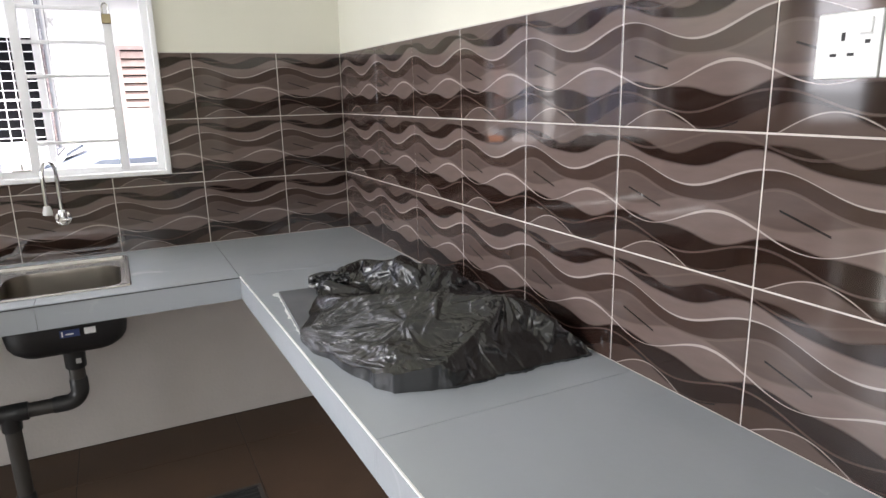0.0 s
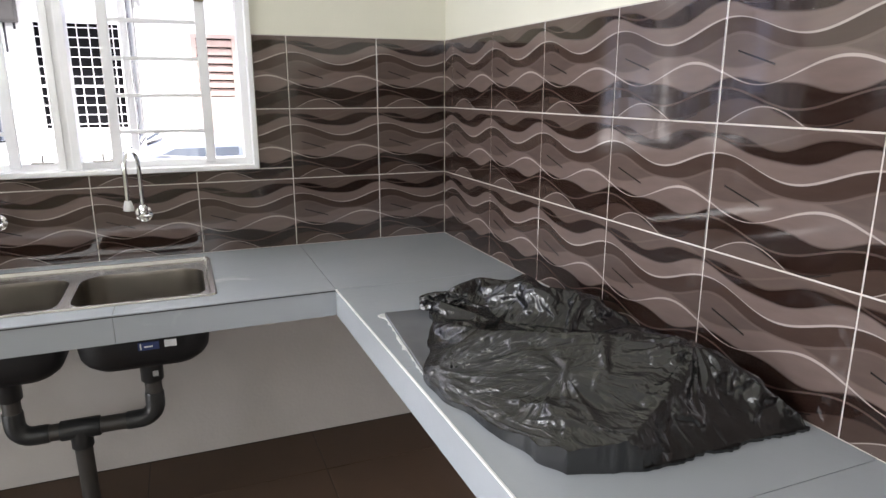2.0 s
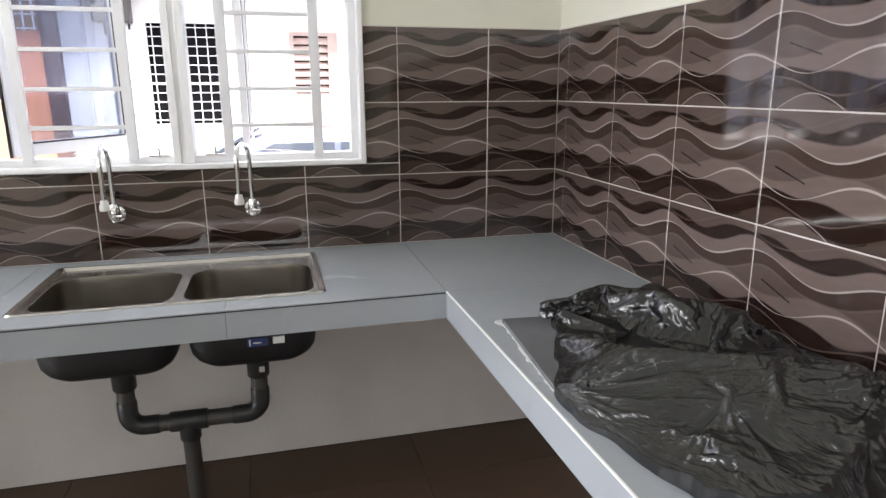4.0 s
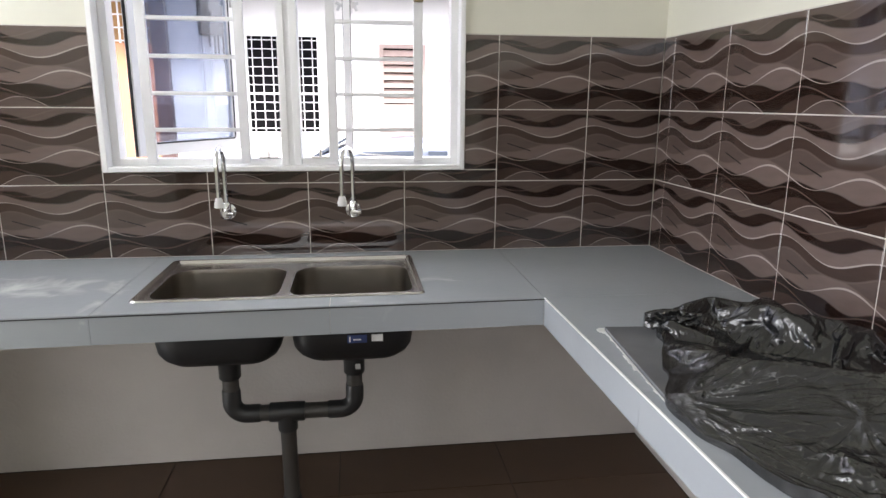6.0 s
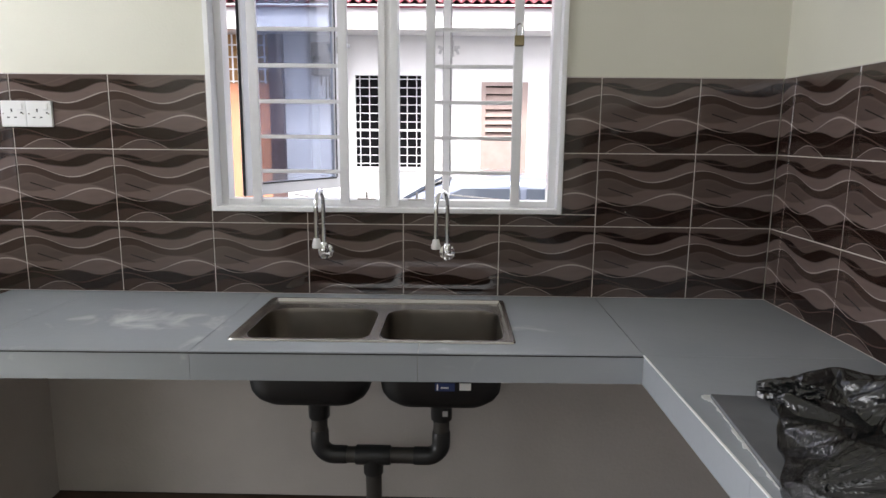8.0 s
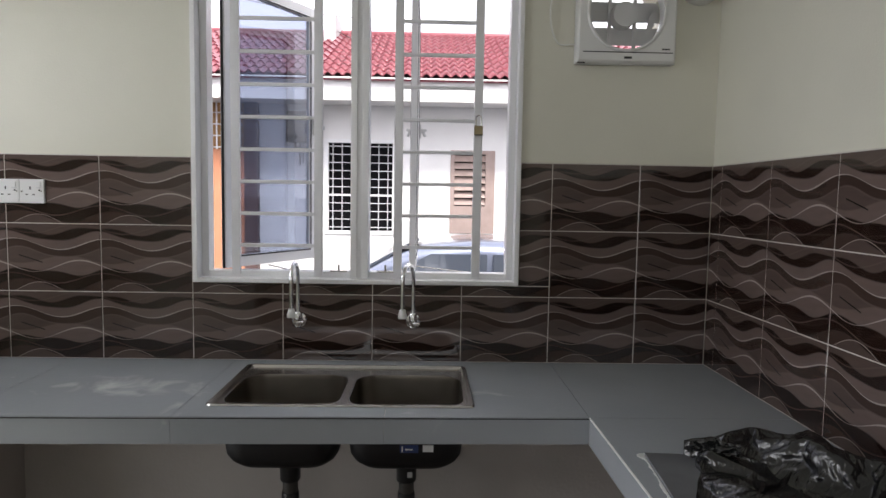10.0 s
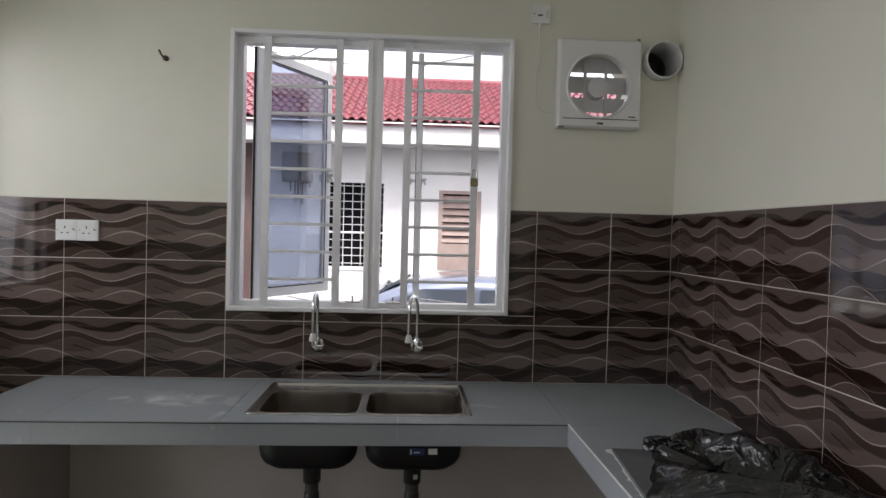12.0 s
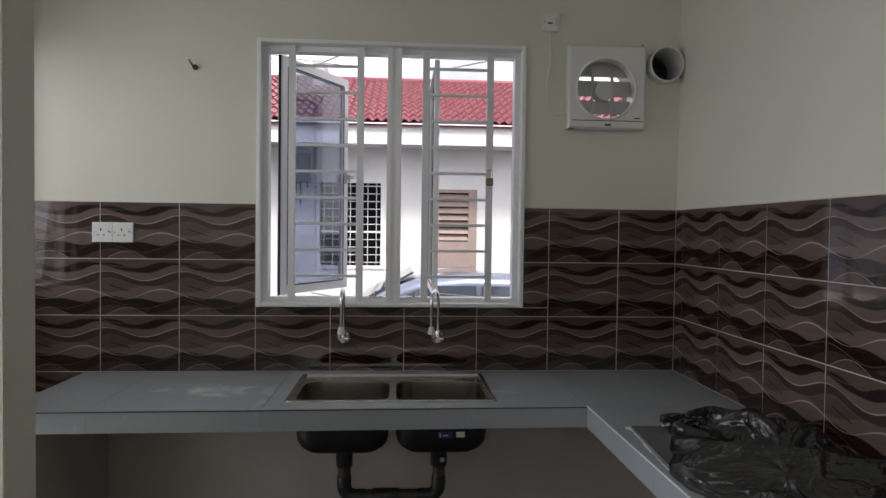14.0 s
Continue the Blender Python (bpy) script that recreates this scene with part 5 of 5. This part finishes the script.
for k in range(7):
    z = 1.33 + 0.104 * k
    m = Matrix.Translation((0, HY + 0.02, z)) @ Matrix.Rotation(radians(-38), 4, "X")
    bm = bmesh.new()
    box(bm, LOU[0] + 0.06, LOU[1] - 0.13, -0.006, 0.006, -0.055, 0.055, 0, m)
    part("slat", bm, LOUVRE, lou)
# yellow grille of the neighbouring unit
bm = bmesh.new()
for k in range(14):
    box(bm, -5.15 + 0.11 * k, -5.132 + 0.11 * k, HY - 0.14, HY - 0.122, 2.02, 2.72)
for k in range(5):
    box(bm, -5.17, -3.68, HY - 0.142, HY - 0.124, 2.04 + 0.16 * k, 2.055 + 0.16 * k)
part("grille", bm, LABEL_WHITE, house, "pale window grille")
# hood with mould stains below
bm = bmesh.new()
box(bm, -3.06, -2.63, HY - 0.22, HY, 2.13, 2.56, 0.02)
hood = part("air_conditioner_box", bm, PVC_GREY, house, "dark grey box on the wall")
for k in (1, 3, 4, 6, 9):
    x = -3.01 + 0.036 * k + 0.012 * random.random()
    ln_ = 0.06 + 0.26 * abs(noise.noise(Vector((k * 1.7, 3, 0)))) + (0.22 if k in (3, 4, 6) else 0)
    box_part("stain", (x - 0.004 - 0.012 * random.random(), x + 0.006 + 0.012 * random.random(), HY - 0.004, HY + 0.001, 2.14 - ln_, 2.14), MOULD, hood, "black run-off stain")
# roof of curved tiles
roof = part("roof", (lambda b: (prism(b, [(-9.0, 6.2), (HX1, 6.2), (HX1, 6.21), (-9.0, 6.21)], 2.92, 2.94), b)[1])(bmesh.new()), BUILD_WHITE, house, "red curved roof tiles")
PITCH = math.atan2(1.42, 3.6)
TW, TL = 0.128, 0.33


def roof_tile_mesh(nx=7):
    b = bmesh.new()
    cols_ = []
    for j, (yy, lift) in enumerate(((0, 0.034), (TL + 0.05, 0.006))):
        cols_.append([b.verts.new((TW * (i / (nx - 1)) * 1.04, yy, lift + 0.022 * math.cos(2 * math.pi * i / (nx - 1)))) for i in range(nx)])
    lowv = [b.verts.new((v.co.x, v.co.y, v.co.z - 0.020)) for v in cols_[0]]
    for i in range(nx - 1):
        b.faces.new((cols_[0][i], cols_[0][i + 1], cols_[1][i + 1], cols_[1][i]))
        b.faces.new((lowv[i], lowv[i + 1], cols_[0][i + 1], cols_[0][i]))
    me = bpy.data.meshes.new("roof_tile")
    b.to_mesh(me)
    b.free()
    me.materials.append(ROOF_RED)
    for p in me.polygons:
        p.use_smooth = True
    return me


tile_me = roof_tile_mesh()
base = Matrix.Translation((0, 6.20, 2.955)) @ Matrix.Rotation(PITCH, 4, "X")
rest = bmesh.new()
n_rows, n_cols = 11, 72
for r in range(n_rows):
    for c in range(n_cols):
        x = -5.2 + TW * c
        mt = base @ Matrix.Translation((x, r * TL, 0.0 + 0.004 * random.random()))
        if -2.62 < x < 0.80:
            o = new("roof_tile", tile_me)
            o.parent = roof
            o.matrix_basis = Matrix.Translation(-root_place(roof)) @ mt
        else:
            far = bmesh.new()
            far.from_mesh(tile_me)
            got = {}
            for v in far.verts:
                got[v] = rest.verts.new(mt @ v.co - root_place(roof))
            for f in far.faces:
                rest.faces.new([got[v] for v in f.verts])
            far.free()
me = bpy.data.meshes.new("outer_roof_tiles")
rest.to_mesh(me)
rest.free()
me.materials.append(ROOF_RED)
outer_tiles = new("outer_roof_tiles", me)
outer_tiles.parent = roof
tagged(outer_tiles, kind="stuff")
bm = bmesh.new()
box(bm, -9.0, HX1, 0.0, n_rows * TL, -0.06, -0.035, 0, base)
part("roof_deck", bm, ROOF_RED, roof)
bm = bmesh.new()
top = base @ Vector((0, n_rows * TL, 0.03))
tube(bm, [(-9.0, top.y, top.z - 0.03), (HX1, top.y, top.z - 0.03)], 0.07, 12)
part("ridge", bm, ROOF_RED, roof)
bm = bmesh.new()
box(bm, -9.0, HX1, top.y, top.y + 4.0, GZ, top.z - 0.1)
part("rear_volume", bm, BUILD_WHITE, house)

bm = bmesh.new()
box(bm, -2.86, -2.66, top.y - 0.75, top.y + 0.3, top.z - 0.5, top.z + 0.16, 0.01)
part("parapet", bm, STICKER, house, "grey weathered party-wall parapet")

# overhead cables along the lane
for za, zb, sag in ((5.62, 4.02, 0.0), (5.02, 4.42, 0.10)):
    cab = thing("overhead_cable", (-4.0, 9.0, 4.5), "thin black cable strung over the roofs", "cable", "overhead cables")
    bm = bmesh.new()
    tube(bm, [(-5.4 + 3.1 * k / 12, 9.0, za + (zb - za) * k / 12 - sag * math.sin(math.pi * k / 12)) for k in range(13)], 0.007, 6)
    part("wire", bm, RUBBER, cab)

# parked car
car = thing("parked_car", (-0.6, 4.3, GZ), "silver-blue hatchback parked in the lane", "car")
CY0, CY1, CT = 3.45, 5.10, 0.98


def section(x, z0, z1, w, r=0.12):
    cy = (CY0 + CY1) / 2
    return [(x, cy + (yy), zz) for yy, zz in rounded_rect(-w / 2, w / 2, z0, z1, r, 5)]


bm = bmesh.new()
loft(bm, [section(-2.95, 0.00, 0.25, 1.3), section(-2.85, -0.15, 0.36, 1.55), section(-2.2, -0.2, 0.50, 1.65), section(-1.75, -0.2, 0.56, 1.66), section(0.4, -0.2, 0.58, 1.66), section(0.85, -0.2, 0.55, 1.62), section(0.98, -0.1, 0.45, 1.45)], True, True)
part("body", bm, CAR_PAINT, car, smooth=True)
bm = bmesh.new()
loft(bm, [section(-1.80, 0.45, 0.60, 1.45, 0.06), section(-1.42, 0.45, 0.82, 1.42, 0.12), section(-1.10, 0.45, 0.945, 1.36, 0.14), section(-0.60, 0.45, 0.99, 1.34, 0.14), section(0.0, 0.45, 0.98, 1.34, 0.14), section(0.5, 0.45, 0.91, 1.32, 0.14), section(0.85, 0.45, 0.62, 1.38, 0.07)], True, True)
part("cabin", bm, CAR_PAINT, car, smooth=True)
for xa, xb, xc, xd in ((-1.52, -1.02, -0.50, -0.50), (-0.44, -0.44, 0.12, 0.10), (0.17, 0.15, 0.62, 0.42)):
    bm = bmesh.new()
    cy = (CY0 + CY1) / 2
    for s in (-1,):
        vs = [bm.verts.new((x, cy + s * yy, z)) for x, yy, z in ((xa, 0.722, 0.62), (xd if xc == xd else xc, 0.722, 0.62), (xd, 0.690, 0.87), (xb, 0.690, 0.87))]
        bm.faces.new(vs)
    ex = bmesh.ops.extrude_face_region(bm, geom=bm.faces[:])
    bmesh.ops.translate(bm, verts=[v for v in ex["geom"] if isinstance(v, bmesh.types.BMVert)], vec=(0, 0.03, 0))
    part("side_window", bm, CAR_GLASS, car)
bm = bmesh.new()
cy = (CY0 + CY1) / 2
vs = [bm.verts.new(c) for c in ((-1.78, cy - 0.62, 0.625), (-1.78, cy + 0.62, 0.625), (-1.13, cy + 0.52, 0.985), (-1.13, cy - 0.52, 0.985))]
bm.faces.new(vs)
ex = bmesh.ops.extrude_face_region(bm, geom=bm.faces[:])
bmesh.ops.translate(bm, verts=[v for v in ex["geom"] if isinstance(v, bmesh.types.BMVert)], vec=(-0.015, 0, 0.02))
part("windscreen", bm, CAR_GLASS, car)
for wx in (-2.25, 0.35):
    for wy in (CY0 + 0.09, CY1 - 0.09):
        bm = bmesh.new()
        tube(bm, [(wx, wy - 0.09, GZ + 0.29), (wx, wy - 0.07, GZ + 0.29), (wx, wy + 0.07, GZ + 0.29), (wx, wy + 0.09, GZ + 0.29)], [0.26, 0.29, 0.29, 0.26], 24)
        wh = part("wheel", bm, RUBBER, car, smooth=True)
        bm = bmesh.new()
        tube(bm, [(wx, wy - 0.095, GZ + 0.29), (wx, wy + 0.095, GZ + 0.29)], 0.18, 20)
        part("rim", bm, STEEL, wh, smooth=True)


# ---- tiles, last ----
def tile_mesh(w, h, u0, u1, v0, v1):
    """A glazed tile in the plane of x and z with its front at y = 0 and softened edges."""
    b = bmesh.new()
    e = 0.0011
    pts = [(0, 0.0045), (0, 0.0007), (e, 0.0)]
    rings = [[b.verts.new((x, y, z)) for x, z in ((d, d), (w - d, d), (w - d, h - d), (d, h - d))] for d, y in pts]
    for p, q in zip(rings, rings[1:]):
        for k in range(4):
            b.faces.new((p[k], p[(k + 1) % 4], q[(k + 1) % 4], q[k]))
    b.faces.new(rings[-1])
    uvl = b.loops.layers.uv.new("UVMap")
    bmesh.ops.recalc_face_normals(b, faces=b.faces[:])
    for f in b.faces:
        for lp in f.loops:
            lp[uvl].uv = (u0 + (u1 - u0) * lp.vert.co.x / w, v0 + (v1 - v0) * lp.vert.co.z / h)
    if sum(f.normal.y for f in b.faces) > 0:
        bmesh.ops.reverse_faces(b, faces=b.faces[:])
    me = bpy.data.meshes.new("wall_tile")
    b.to_mesh(me)
    b.free()
    me.materials.append(WAVE_TILE)
    return me


MESHES = {}


def lay_tile(parent, m, s0, s1, z0, z1, first_s, row_z):
    """A tile, or the cut of one, from s0 to s1 along the wall and z0 to z1 up it."""
    u0, u1 = (s0 - first_s) / TILE_W, (s1 - first_s) / TILE_W
    v0, v1 = (z0 - row_z) / TILE_H, (z1 - row_z) / TILE_H
    key = tuple(round(q, 3) for q in (s1 - s0, z1 - z0, u0, v0))
    if key not in MESHES:
        MESHES[key] = tile_mesh(s1 - s0 - JOINT, z1 - z0 - JOINT, u0, u1, v0, v1)
    o = new("wall_tile", MESHES[key])
    o.parent = parent
    tilt = (random.random() - 0.5) * 0.10
    o.matrix_basis = m @ Matrix.Translation((s0 + JOINT / 2, 0, z0 + JOINT / 2)) @ Matrix.Rotation(radians(tilt), 4, "X")


def tile_run(parent, m, edges, rows, holes, first):
    for s0, s1 in zip(edges, edges[1:]):
        base_s = first + math.floor((((s0 + s1) / 2) - first) / TILE_W) * TILE_W
        for z0, z1 in rows:
            cells = [(s0, s1, z0, z1)]
            for hx0, hx1, hz0, hz1 in holes:
                nxt = []
                for a, b, c, d in cells:
                    if b <= hx0 or a >= hx1 or d <= hz0 or c >= hz1:
                        nxt.append((a, b, c, d))
                        continue
                    if c < hz0:
                        nxt.append((a, b, c, hz0))
                    if d > hz1:
                        nxt.append((a, b, hz1, d))
                    cc, dd = max(c, hz0), min(d, hz1)
                    if a < hx0:
                        nxt.append((a, hx0, cc, dd))
                    if b > hx1:
                        nxt.append((hx1, b, cc, dd))
                cells = nxt
            for a, b, c, d in cells:
                if b - a > 0.008 and d - c > 0.008:
                    lay_tile(parent, m, a, b, c, d, base_s, z0 if z1 - z0 > 0.2 else z1 - TILE_H)


ROWS3 = [(TOP + TILE_H * k, TOP + TILE_H * (k + 1)) for k in range(3)]
NX0 = -0.262
edges = sorted([0.0, WEST, NX0 - 0.009, NX0 - TILE_W - 0.003, NX0 - 7 * TILE_W - 0.007] + [NX0 - TILE_W * k for k in range(2, 7)])
tile_run(grout_n, Matrix.Identity(4), edges, ROWS3, [(WX0 - 0.007, WX1 + 0.007, WZ0 - 0.007, WZ1 + 0.1)], NX0 - 9 * TILE_W)
tile_run(grout_n, Matrix.Identity(4), [WEST, -2.663], [(0.688, TOP)], [], NX0 - 9 * TILE_W)
# the east band runs south from the corner
EAST = Matrix.Rotation(radians(-90), 4, "Z")
EY = 0.082
eedges = [0.0, EY - 0.004] + [EY + TILE_W * k for k in range(1, 11)]
tile_run(grout_e, EAST, eedges, ROWS3, [], EY - TILE_W)

# floor tiles
FT = 0.60
fme = bmesh.new()
box(fme, 0, FT - 0.003, 0, FT - 0.003, -0.0035, 0.0, 0.001)
fdata = bpy.data.meshes.new("floor_tile")
fme.to_mesh(fdata)
fme.free()
fdata.materials.append(FLOOR_TILE)
for i in range(-5, 1):
    for j in range(-9, 1):
        x, y = -0.578 + FT * i, -0.287 + FT * (j - 0)
        xa, xb = max(x, WEST), min(x + FT, 0.0)
        ya, yb = y, min(y + FT, 0.0)
        if xb - xa < 0.02 or yb - ya < 0.02 or y < -5.4:
            continue
        if xb - xa > FT - 0.01 and yb - ya > FT - 0.01:
            o = new("floor_tile", fdata)
            o.location = (x + 0.0015, y + 0.0015, 0)
            o.parent = floor
        else:
            b = bmesh.new()
            box(b, xa + 0.0015, xb - 0.0015, ya + 0.0015, yb - 0.0015, -0.0035, 0.0, 0.001)
            part("floor_tile", b, FLOOR_TILE, floor)
